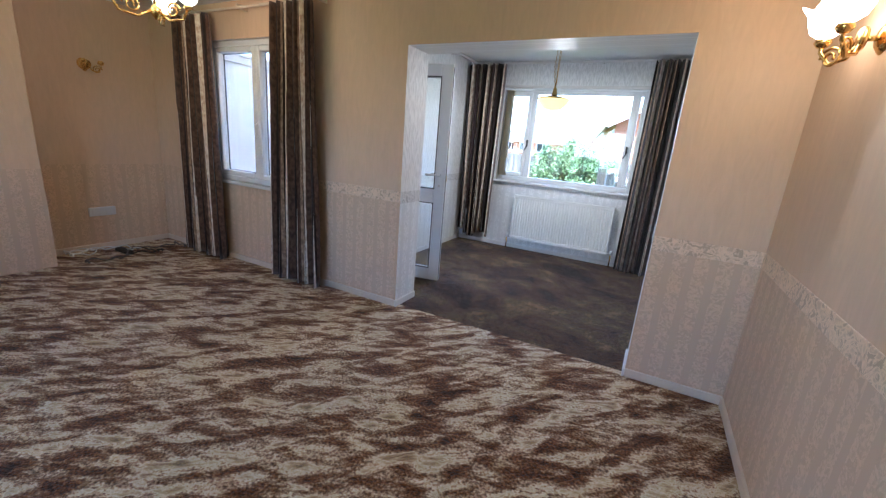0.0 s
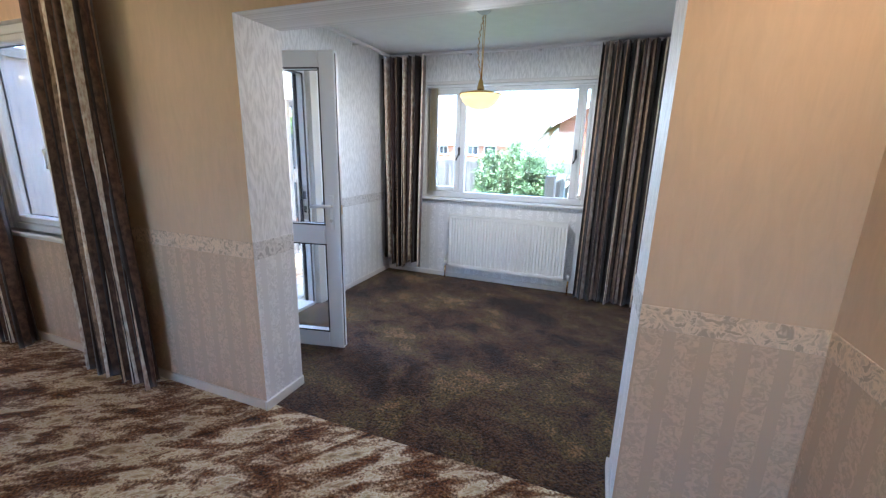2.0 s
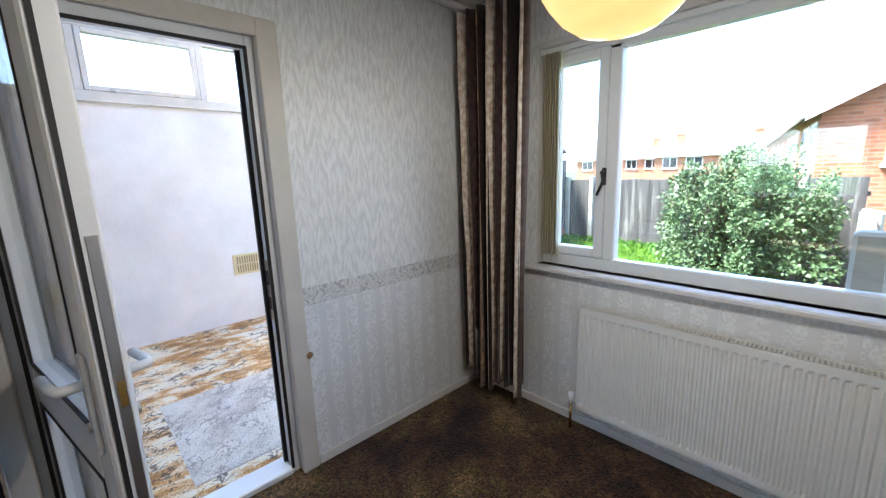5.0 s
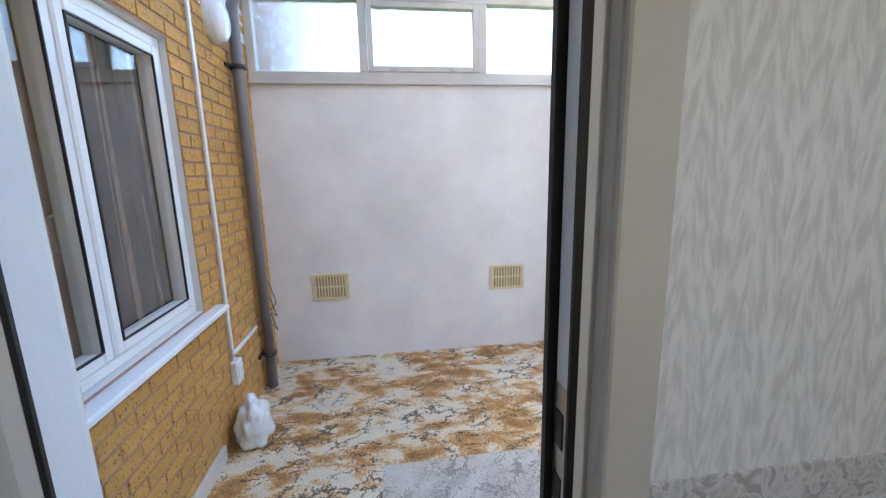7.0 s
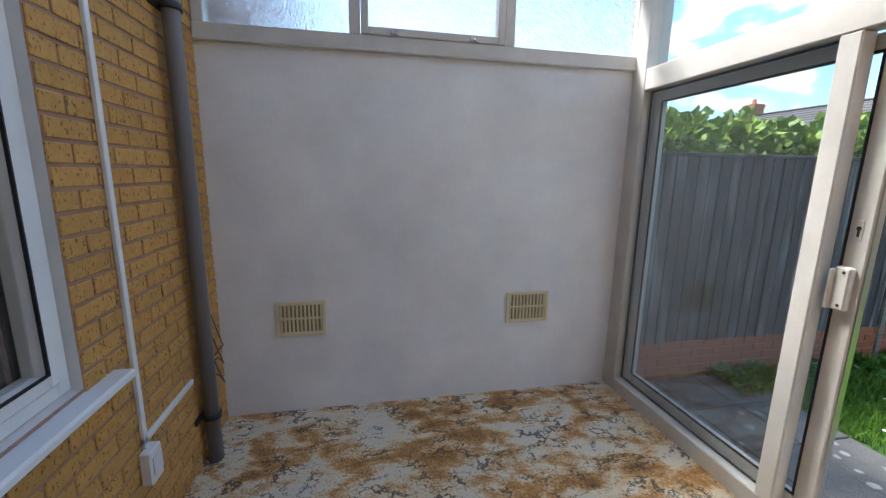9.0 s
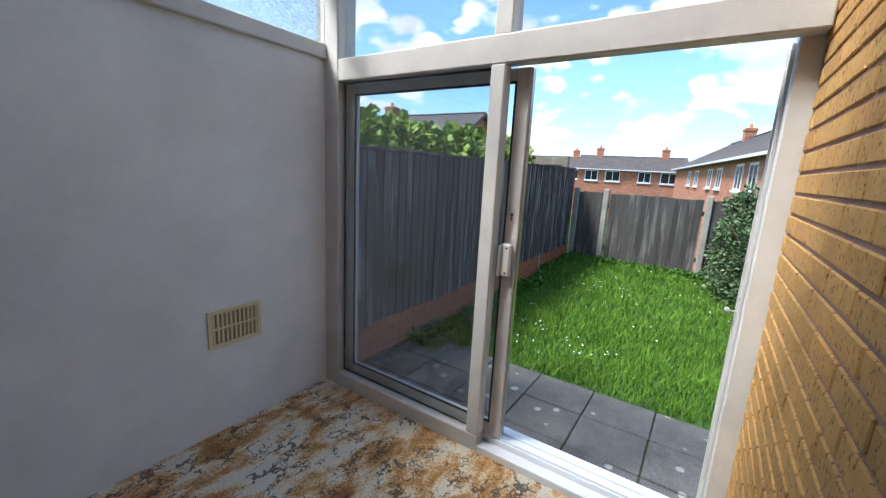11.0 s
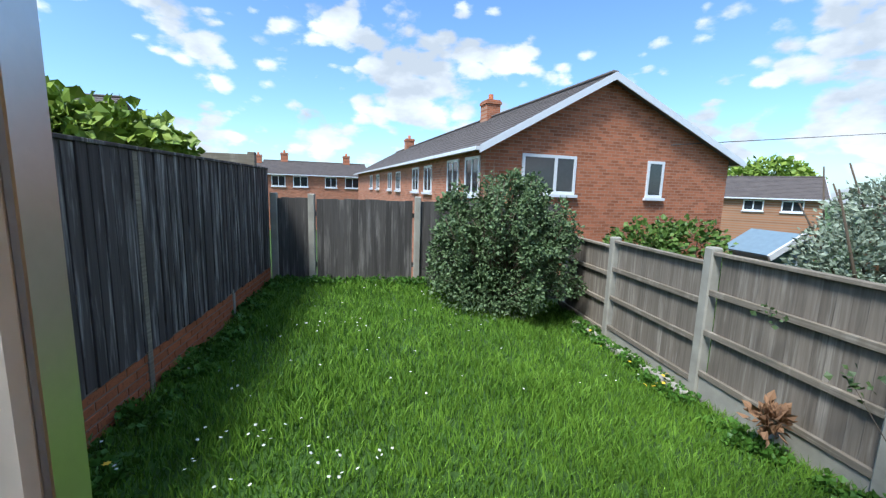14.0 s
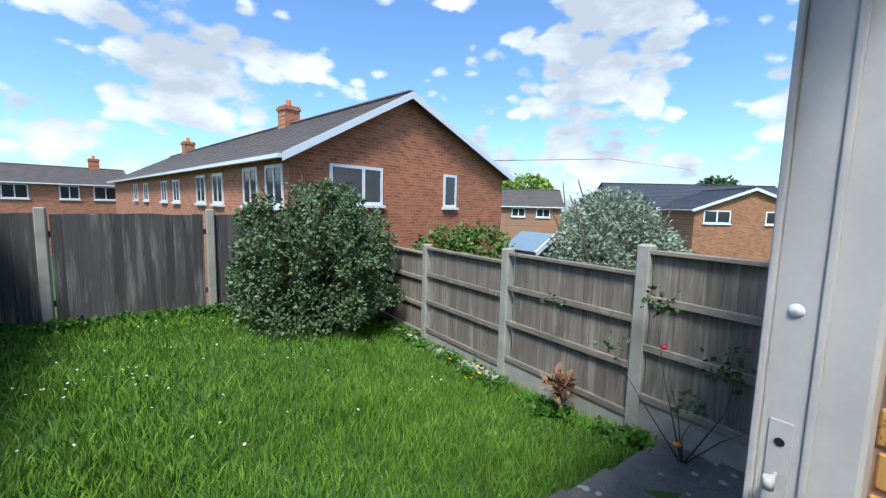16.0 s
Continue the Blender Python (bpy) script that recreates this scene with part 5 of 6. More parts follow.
# left boundary: red brick plinth with black boards
LB_TOP, LP_TOP = 1.63, 0.19
lf = tagged(empty("plinth_fence"), "tall black-stained board fence on a low red brick wall", "fence")
boxes("plinth_mortar", [(FL_X - 0.10, FL_X - 0.006, 5.4, FB_Y + 0.1, -0.45, LP_TOP - 0.012)], M_MORTAR_G, 0, lf)
for y in (5.55, 8.22, 9.93):
    boxes("pier", [(FL_X - 0.03, FL_X + 0.012, y - 0.03, y + 0.03, -0.4, LB_TOP - 0.01 if y < 9 else LP_TOP)], M_CONC if y > 9 else M_RAIL, 0.004, lf)
boxes("cap_rail", [(FL_X - 0.06, FL_X + 0.025, 5.45, FB_Y, LB_TOP, LB_TOP + 0.025)], M_BOARD_BLACK, 0.003, lf)

# rear boundary: concrete posts, dark boards
rb = tagged(empty("board_fence"), "dark weathered vertical board fence between concrete posts", "fence")
RT = 1.22
POSTS = (-5.33, -4.78, -3.15, -1.42)
for x in POSTS:
    boxes("post", [(x - 0.05, x + 0.05, FB_Y - 0.05, FB_Y + 0.05, -0.4, RT + 0.07)], M_CONC, 0.012, rb)
boxes("rail", [(-5.4, -0.7, FB_Y + 0.03, FB_Y + 0.07, z, z + 0.07) for z in (0.15, 0.95)], M_BOARD_DARK, 0.004, rb)
boxes("gravel_board", [(-5.4, -0.7, FB_Y - 0.015, FB_Y + 0.02, -0.4, -0.03)], M_BOARD_DARK, 0.003, rb)

# right boundary: concrete posts, grey feather-edge panels with rails on this side
rt = tagged(empty("panel_fence"), "grey weathered panel fence with rails and concrete posts", "fence")
R_POSTS = [(5.48, 1.2), (6.81, 1.16), (8.28, 0.98), (9.83, 0.88), (11.2, 0.80)]
for y, top in R_POSTS:
    boxes("post", [(FR_X - 0.055, FR_X + 0.055, y - 0.055, y + 0.055, -0.75, top)], M_CONC, 0.014, rt)
PANELS = []
for (ya, ta), (yb, tb) in zip(R_POSTS, R_POSTS[1:]):
    top = min(ta, tb) - 0.06 if ya > 5 else 1.04
    PANELS.append((ya + 0.055, yb - 0.055, top))
    zb = top - 1.16
    boxes("gravel_board", [(FR_X - 0.03, FR_X + 0.02, ya + 0.05, yb - 0.05, zb - 0.32, zb)], M_CONC, 0.006, rt)
    boxes("rail", [(FR_X - 0.045, FR_X - 0.01, ya + 0.05, yb - 0.05, z, z + 0.055) for z in (zb + 0.005, zb + 0.40, zb + 0.78)] + [(FR_X - 0.05, FR_X + 0.02, ya + 0.05, yb - 0.05, top - 0.01, top + 0.022)], M_RAIL, 0.004, rt)

# stepped row of bricks edging the bed, under the far end of the right fence
eb = tagged(empty("brick_edging"), "row of old bricks edging the lawn", "edging")

# grass
rng = random.Random(21)
verts, faces = [], []
for i in range(62000):
    x, y = rng.uniform(FL_X + 0.02, FR_X - 0.03), rng.uniform(6.6, FB_Y - 0.02)
    near = (y < 8.6)
    if not near and rng.random() < 0.35:
        continue
    tall = 0.75 + 0.9 * max(0, noise.noise(Vector((x * 1.1, y * 1.1, 3))) + 0.15)
    h = rng.uniform(0.05, 0.115) * tall
    w = rng.uniform(0.0030, 0.0055) * (1 + 0.12 * (y - 6.6))
    a, ln = rng.uniform(0, 6.28), rng.uniform(0.1, 0.8) * h
    b = a + rng.uniform(-1, 1)
    z = gz(x, y) - 0.012
    dx, dy = w * math.cos(a), w * math.sin(a)
    ex, ey = math.cos(b) * ln, math.sin(b) * ln
    n0 = len(verts)
    verts += [(x - dx, y - dy, z), (x + dx, y + dy, z), (x + dx * 0.7 + ex * 0.4, y + dy * 0.7 + ey * 0.4, z + h * 0.6), (x - dx * 0.7 + ex * 0.4, y - dy * 0.7 + ey * 0.4, z + h * 0.6), (x + ex, y + ey, z + h)]
    faces += [(n0, n0 + 1, n0 + 2, n0 + 3), (n0 + 3, n0 + 2, n0 + 4)]
me = bpy.data.meshes.new("grass")
me.from_pydata(verts, [], faces)
me.materials.append(M_GRASS)
tagged(new("grass", me), "uncut bright green lawn grass", "grass", kind="stuff")


def leaf_cloud(name, mat, centres, count, size, seed, parent=None, droop=0.3, aspect=2.2, shell=0.55):
    """Many small leaves spread through overlapping lumps (x, y, z, rx, ry, rz)."""
    rng = random.Random(seed)
    verts, faces = [], []
    wts = [c[3] * c[4] + c[4] * c[5] + c[3] * c[5] for c in centres]
    for i in range(count):
        c = rng.choices(centres, wts)[0]
        d = Vector((rng.gauss(0, 1), rng.gauss(0, 1), rng.gauss(0, 1))).normalized()
        r = (shell + (1 - shell) * rng.random()) * (1 + 0.22 * noise.noise(d * 2.3 + Vector(c[:3])))
        p = Vector((c[0] + d.x * c[3] * r, c[1] + d.y * c[4] * r, c[2] + d.z * c[5] * r))
        out = (d + Vector((rng.uniform(-0.7, 0.7), rng.uniform(-0.7, 0.7), rng.uniform(-0.6, 0.6) - droop))).normalized()
        side = out.cross(Vector((rng.uniform(-1, 1), rng.uniform(-1, 1), rng.uniform(-1, 1)))).normalized()
        s = size * rng.uniform(0.6, 1.3)
        a, b = out * s, side * s / aspect
        n0 = len(verts)
        up = out.cross(side) * s * 0.12
        verts += [tuple(p), tuple(p + a * 0.5 + b - up), tuple(p + a), tuple(p + a * 0.5 - b - up)]
        faces += [(n0, n0 + 1, n0 + 2), (n0, n0 + 2, n0 + 3)]
    me = bpy.data.meshes.new(name)
    me.from_pydata(verts, [], faces)
    me.materials.append(mat)
    ob = new(name, me)
    ob["kind"] = "stuff"
    if parent:
        ob.parent = parent
    return ob


def limbs(name, base, tips, r, mat, parent, seed=1):
    rng = random.Random(seed)
    bm = bmesh.new()
    b = Vector(base)
    for tip in tips:
        t = Vector(tip)
        mid = b.lerp(t, 0.5) + Vector((rng.uniform(-0.1, 0.1), rng.uniform(-0.1, 0.1), 0.05)) * (t - b).length
        tube(bm, [b, b.lerp(mid, 0.6), mid, t], r, 7, 0, r * 0.25)
    return mesh_ob(name, bm, mat, parent)


def bush(name, label, cat, base, lumps, count, size, mat, seed, r=0.03, aspect=2.2, droop=0.3, sprays=0, shell=0.55):
    root = tagged(empty(name, (0, 0, 0)), label, cat)
    rng = random.Random(seed)
    tips = [(c[0] + rng.uniform(-.3, .3) * c[3], c[1] + rng.uniform(-.3, .3) * c[4], c[2] + 0.5 * c[5]) for c in lumps]
    for k in range(sprays):
        c = rng.choice(lumps)
        a = rng.uniform(0, 6.28)
        tips.append((c[0] + math.cos(a) * c[3] * rng.uniform(0.5, 1.15), c[1] + math.sin(a) * c[4], c[2] + c[5] * rng.uniform(0.7, 1.5)))
    limbs("branches", base, tips, r, M_BARK, root, seed)
    leaf_cloud("leaves", mat, lumps, count, size, seed, root, droop, aspect, shell)
    return root


BX, BY = -2.03, 10.55
rng = random.Random(77)
BUSH_SPRAYS = []
for i in range(95):
    a, e = rng.uniform(0, 6.28), rng.uniform(-0.35, 1.3)
    r = rng.uniform(0.8, 1.12)
    BUSH_SPRAYS.append((BX + 1.05 * r * math.cos(a) * math.cos(e), BY + 0.8 * r * math.sin(a) * math.cos(e), 0.45 + 1.1 * r * math.sin(e), rng.uniform(0.05, 0.17), rng.uniform(0.05, 0.16), rng.uniform(0.07, 0.24)))
bush("garden_shrub", "large dense green shrub with arching shoots on the lawn", "shrub", (BX, BY, -0.3),
     [(BX, BY, 0.45, 0.85, 0.75, 0.75), (BX - 0.5, BY - 0.1, 0.5, 0.55, 0.5, 0.6), (BX + 0.5, BY - 0.1, 0.45, 0.6, 0.5, 0.6), (BX + 0.1, BY, 1.0, 0.65, 0.55, 0.55), (BX + 0.75, BY, 0.75, 0.35, 0.4, 0.35),
      (BX - 0.2, BY - 0.3, 0.05, 0.85, 0.5, 0.4), (BX - 0.75, BY, 0.85, 0.25, 0.3, 0.3)] + BUSH_SPRAYS, 30000, 0.048, M_LEAF_BUSH, 31, 0.02, 2.4, 0.2, 30, 0.4)
bush("laurel_bush", "glossy green laurel bush behind the fence", "shrub", (2.0, 12.2, -2.5),
     [(1.4, 12.2, 0.2, 0.8, 0.7, 0.8), (2.3, 12.2, 0.25, 0.9, 0.7, 0.75), (1.9, 12.0, -0.8, 1.4, 0.9, 1.0)], 5500, 0.11, M_LEAF_LAUREL, 33, 0.04)
bush("silver_tree", "silvery green rounded tree behind the fence", "tree", (6.2, 11.2, -2.6),
     [(6.2, 11.2, 0.3, 1.7, 1.5, 1.5), (5.0, 11.2, 0.0, 1.0, 1.0, 1.1), (7.2, 10.8, 0.0, 1.2, 1.1, 1.1), (6.0, 11.2, 1.2, 1.2, 1.1, 0.8), (6.0, 11.2, -1.0, 1.9, 1.5, 1.2)], 17000, 0.11, M_LEAF_SILVER, 35, 0.06, 3.0, 0.1, 8)
bush("neighbour_shrub", "tall yellow-green leafy shrub behind the black fence", "shrub", (-6.7, 7.0, -0.4),
     [(-6.6, 6.7, 1.5, 0.55, 0.6, 0.6), (-6.7, 7.5, 1.6, 0.6, 0.6, 0.55), (-6.5, 8.1, 1.55, 0.5, 0.5, 0.5), (-6.8, 6.0, 1.5, 0.6, 0.6, 0.6), (-6.5, 8.8, 1.6, 0.5, 0.5, 0.5), (-6.4, 9.5, 1.5, 0.4, 0.5, 0.45), (-6.4, 8.7, 1.62, 0.5, 0.5, 0.5), (-6.3, 9.5, 1.62, 0.45, 0.5, 0.52), (-6.3, 10.2, 1.6, 0.45, 0.4, 0.5)], 14500, 0.11, M_LEAF_YELLOW, 37, 0.03, 1.9)
bush("far_tree", "distant broad green tree above the roofs", "tree", (34, 40, -4),
     [(34, 40, 0.8, 4.5, 3, 2.6), (34, 40, 3.4, 3.6, 3, 2.0), (31, 40, 3, 2.2, 2, 1.6), (37, 40, 3, 2.2, 2, 1.5)], 3800, 0.5, M_LEAF_YELLOW, 39, 0.3)
bush("far_tree", "dark green tree beyond the far house", "tree", (37, 20, -4),
     [(37, 20, 1.6, 2.2, 2, 3.0), (36.4, 19.5, -1, 2, 2, 2)], 3200, 0.45, M_LEAF_DARK, 41, 0.3)
bush("far_tree", "dark green trees on the skyline", "tree", (24, 52, -4),
     [(24, 52, 1.0, 5, 2, 2.2), (24, 52, 3.2, 2.5, 2, 1.6), (27, 52, 3, 2, 2, 1.5), (20, 54, 2.6, 3, 2, 1.4)], 2500, 0.5, M_LEAF_DARK, 43, 0.3)

# houses


def gable_house(name, label, origin, turn, width, length, base, eave, ridge_h, ridge_at, brick_a, brick_b, roof, over=0.25, gable_windows=(), side_windows=(), chimneys=(), group="", barge=None):
    """A house whose near gable lies along local x (0..width) at local y 0 and runs back along local y."""
    root = tagged(empty(name), label, "house", group)
    root.matrix_world = pose(origin[0], origin[1], 0, 0, 0, turn)
    bm = bmesh.new()
    rx = width * ridge_at
    prof = [(0, base), (width, base), (width, eave), (rx, ridge_h), (0, eave)]
    a = [bm.verts.new((x, 0, z)) for x, z in prof]
    b = [bm.verts.new((x, length, z)) for x, z in prof]
    bm.faces.new(list(reversed(a))[::-1])
    bm.faces.new(list(reversed(b)))
    for i in (1, 4):
        j = (i + 1) % 5
        f = bm.faces.new((a[i], b[i], b[j], a[j]))
        f.material_index = 1
    mesh_ob("wall", bm, [brick_a, brick_b], root)
    # roof planes with thickness, courses of tiles as steps
    for (x0, z0), (x1, z1) in (((-over, eave - over * (ridge_h - eave) / rx), (rx, ridge_h)), ((width + over, eave - over * (ridge_h - eave) / (width - rx)), (rx, ridge_h))):
        bm = bmesh.new()
        n = 16
        for k in range(n):
            p, q = k / n, (k + 1) / n
            xa, za, xb, zb = x0 + (x1 - x0) * p, z0 + (z1 - z0) * p, x0 + (x1 - x0) * q, z0 + (z1 - z0) * q
            for dz0, dz1 in ((0.10, 0.075),):
                v = [bm.verts.new(t) for t in ((xa, -over, za + dz0), (xa, length + over, za + dz0), (xb, length + over, zb + dz1), (xb, -over, zb + dz1))]
                bm.faces.new(v)
                w = [bm.verts.new(t) for t in ((xa, -over, za + 0.07), (xa, length + over, za + 0.07), (xa, length + over, za + dz0), (xa, -over, za + dz0))]
                bm.faces.new(w)
        v = [bm.verts.new(t) for t in ((x0, -over, z0 + 0.0), (x0, length + over, z0 + 0.0), (x1, length + over, z1 + 0.0), (x1, -over, z1 + 0.0))]
        bm.faces.new(list(reversed(v)))
        mesh_ob("roof", bm, roof, root)
        bm = bmesh.new()
        v = [bm.verts.new(t) for y in (-over - 0.03, -over) for t in ((x0, y, z0 + 0.09), (x1, y, z1 + 0.09), (x1, y, z1 - 0.08), (x0, y, z0 - 0.08))]
        for q in ((0, 1, 2, 3), (7, 6, 5, 4), (0, 4, 5, 1), (3, 2, 6, 7)):
            bm.faces.new([v[i] for i in q])
        mesh_ob("bargeboard", bm, barge or M_UPVC, root)
        s = -1 if x0 < rx else 1
        xx = sorted((x0, x0 + s * 0.09))
        boxes("gutter", [(xx[0], xx[1], -over, length + over, z0 - 0.02, z0 + 0.06)], M_UPVC, 0, root)
    boxes("ridge_tiles", [(rx - 0.1, rx + 0.1, -over, length + over, ridge_h + 0.05, ridge_h + 0.13)], roof, 0.03, root)
    for x0, x1, z0, z1, split in gable_windows:
        wn = boxes("window", frame_bars(0, x0, x1, -0.03, 0.05, z0, z1, 0.07) + [(split - 0.04, split + 0.04, -0.025, 0.05, z0 + 0.07, z1 - 0.07)] if split else frame_bars(0, x0, x1, -0.03, 0.05, z0, z1, 0.07), M_UPVC, 0, root)
        boxes("pane", [(x0 + 0.05, x1 - 0.05, -0.012, 0.02, z0 + 0.05, z1 - 0.05)], M_DARKGLASS, 0, wn)
        boxes("sill", [(x0 - 0.05, x1 + 0.05, -0.09, 0.0, z0 - 0.07, z0)], M_UPVC, 0, wn)
    for y0, y1, z0, z1 in side_windows:
        wn = boxes("window", frame_bars(1, y0, y1, -0.03, 0.05, z0, z1, 0.07) + [(-0.025, 0.05, (y0 + y1) / 2 - 0.03, (y0 + y1) / 2 + 0.03, z0 + 0.07, z1 - 0.07)], M_UPVC, 0, root)
        boxes("pane", [(-0.012, 0.02, y0 + 0.05, y1 - 0.05, z0 + 0.05, z1 - 0.05)], M_DARKGLASS, 0, wn)
        boxes("sill", [(-0.09, 0.0, y0 - 0.05, y1 + 0.05, z0 - 0.07, z0)], M_UPVC, 0, wn)
    for y, dx, top in chimneys:
        ch = boxes("chimney", [(rx + dx - 0.28, rx + dx + 0.28, y - 0.3, y + 0.3, ridge_h - 0.9, top), (rx + dx - 0.32, rx + dx + 0.32, y - 0.34, y + 0.34, top - 0.16, top - 0.06)], brick_a, 0, root)
        bm = bmesh.new()
        turned_shape(bm, [(0.001, 0.24), (0.09, 0.24), (0.10, 0.0), (0.12, 0.0)], (rx + dx, y, top), 12)
        mesh_ob("pot", bm, M_REDBRICK, ch)
    return root


G0 = (-1.49, 13.80)
gable_house("neighbour_house", "red brick terraced house end with white bargeboards", G0, 10, 7.35, 24.0, -3.2, 2.42, 4.12, 0.42, M_HOUSE_X, M_HOUSE_Y, M_ROOFTILE,
            gable_windows=((0.91, 2.36, 1.38, 2.28, 1.80), (4.52, 5.06, 1.36, 2.29, 0)),
            side_windows=((0.25, 1.15, 1.3, 2.2), (1.6, 2.5, 1.3, 2.2), (4.0, 4.9, 1.3, 2.15), (5.6, 6.5, 1.3, 2.15), (8.6, 9.5, 1.3, 2.1), (10.5, 11.4, 1.3, 2.1), (14, 15, 1.3, 2.1), (16.5, 17.5, 1.3, 2.1)),
            chimneys=((6.6, 0.0, 4.85), (20.0, 0.0, 4.8)))
for hx, hy, tn, lab in ((-5.2, 42.0, 10, "red brick terraced houses"), (-14.0, 45.0, 10, "red brick terraced houses")):
    gable_house("far_house", "distant " + lab + " with a grey tiled roof", (hx, hy), tn + 90, 6.5, 8.5, -3, 2.25, 3.4, 0.5, M_HOUSE_X, M_HOUSE_Y, M_ROOFTILE,
                side_windows=((0.6, 1.9, 1.2, 2.1), (2.6, 3.6, 1.2, 2.1), (5.0, 6.2, 1.2, 2.1), (6.8, 7.9, 1.2, 2.1)), chimneys=((1.5, 0, 4.2), (7.0, 0, 4.2)), group="far terraced houses")
gable_house("side_house", "orange brick house with a slate-coloured gabled roof", (21.6, 15.5), -40, 6.3, 5.0, -4, 1.55, 2.75, 0.5, M_BROWNBRICK, M_BROWNBRICK, M_SLATE, 0.2,
            gable_windows=((0.5, 2.0, 0.75, 1.5, 1.25), (3.9, 5.6, 0.75, 1.5, 4.75)))
gable_house("side_house", "orange brick house with a wide slate-coloured roof", (32.0, 12.6), 50, 7.5, 12.5, -4, 1.65, 3.35, 0.5, M_BROWNBRICK, M_BROWNBRICK, M_SLATE, 0.2)
gable_house("mid_house", "distant brick houses with a dark tiled roof", (20.5, 24.0), 45, 6.0, 10.0, -4, 1.5, 2.75, 0.5, M_BROWNBRICK, M_BROWNBRICK, M_ROOFTILE, 0.2,
            side_windows=((0.8, 1.8, 0.7, 1.35), (2.6, 3.6, 0.7, 1.35), (5.0, 6.0, 0.7, 1.35)))
gable_house("left_house", "dark roofed house beyond the black fence", (-13.5, 19.0), 90, 6.0, 9.0, -1, 2.5, 4.3, 0.5, M_HOUSE_X, M_HOUSE_Y, M_ROOFTILE, chimneys=((6.0, 0, 4.9),), barge=M_ROOFTILE)

# playhouse and brown fence next door
ph = tagged(empty("playhouse"), "small pale blue wooden playhouse with white gable trim", "playhouse")
bm = bmesh.new()
prof = [(-0.62, -2.5), (0.62, -2.5), (0.62, 0.2), (0.0, 0.58), (-0.62, 0.2)]
ends = [[bm.verts.new((5.65 + x, y, z)) for x, z in prof] for y in (12.9, 13.9)]
bm.faces.new(ends[0])
bm.faces.new(list(reversed(ends[1])))
for k in range(5):
    bm.faces.new((ends[0][k], ends[1][k], ends[1][(k + 1) % 5], ends[0][(k + 1) % 5]))
mesh_ob("wall", bm, M_BLUEWOOD, ph)
for s in (-1, 1):
    slope = pose(5.65, 13.3, 0.64) @ Matrix.Scale(s, 4, (1, 0, 0)) @ pose(0, 0, 0, 0, 31, 0)
    for nm, box, mat in (("roof", (0, 0.95, -0.58, 0.7, -0.03, 0.03), M_BLUEWOOD), ("bargeboard", (0, 0.98, -0.64, -0.585, -0.09, 0.05), M_UPVC)):
        bm = bmesh.new()
        add_box(bm, *box, m=slope)
        bmesh.ops.recalc_face_normals(bm, faces=bm.faces)
        mesh_ob(nm, bm, mat, ph)
boxes("window", frame_bars(0, 5.45, 5.85, 12.87, 12.92, -0.35, 0.1, 0.05), M_UPVC, 0, ph)
bf = tagged(empty("brown_fence"), "dark brown board fence next door", "fence")
boxes("boards", [(2.2, 7.5, 7.55, 7.6, -2.0, 0.58)], M_PLASTIC_RED, 0.004, bf)
boxes("post", [(3.6, 3.72, 7.5, 7.62, -2.0, 0.68)], M_CONC, 0.01, bf)
LH = tagged(empty("far_fence"), "grey panel fence rising beyond the black fence", "fence")
boxes("boards", [(-9.0, FL_X - 0.2, FB_Y + 0.15, FB_Y + 0.2, -0.3, 1.82)], M_BOARD_GREY, 0.004, LH)
boxes("rail", [(-9.0, FL_X - 0.2, FB_Y + 0.10, FB_Y + 0.15, 1.70, 1.85), (FL_X - 0.28, FL_X - 0.18, FB_Y + 0.06, FB_Y + 0.16, -0.3, 1.88)], M_RAIL, 0.004, LH)

# weeds, flowers, rose
rng = random.Random(51)
wl = []
for i in range(60):
    y = rng.uniform(6.6, 10.8)
    wl.append((FR_X - rng.uniform(0.08, 0.32), y, gz(FR_X - 0.2, y) + 0.03, 0.10, 0.12, 0.07))
for i in range(70):
    y = rng.uniform(6.4, 11.2)
    wl.append((FL_X + rng.uniform(0.03, 0.35), y, gz(FL_X, y) + 0.03, 0.10, 0.12, 0.06))
for i in range(45):
    x = rng.uniform(-5.3, -2.7)
    wl.append((x, FB_Y - rng.uniform(0.05, 0.3), gz(x, FB_Y) + 0.04, 0.10, 0.10, 0.08))
tagged(leaf_cloud("weeds", M_LEAF_WEED, wl, 11000, 0.04, 52, None, -0.2, 1.6, 0.1), "low green weeds along the fences", "weeds")


def flowers(name, mat, label, spots, size, h, seed):
    rng = random.Random(seed)
    bm = bmesh.new()
    for x, y in spots:
        z = gz(x, y) + h * rng.uniform(0.7, 1.2)
        tl = Matrix.Translation((x, y, z)) @ Euler((rng.uniform(-0.5, 0.5), rng.uniform(-0.5, 0.5), rng.uniform(0, 6))).to_matrix().to_4x4()
        n = 7
        c = bm.verts.new(tl @ Vector((0, 0, 0.004)))
        ring = [bm.verts.new(tl @ Vector((size * (1 if j % 2 else 0.6) * math.cos(j * math.pi / n), size * (1 if j % 2 else 0.6) * math.sin(j * math.pi / n), 0))) for j in range(2 * n)]
        for j in range(2 * n):
            bm.faces.new((c, ring[j], ring[(j + 1) % (2 * n)]))
    return tagged(mesh_ob(name, bm, mat), label, "flowers", kind="stuff")


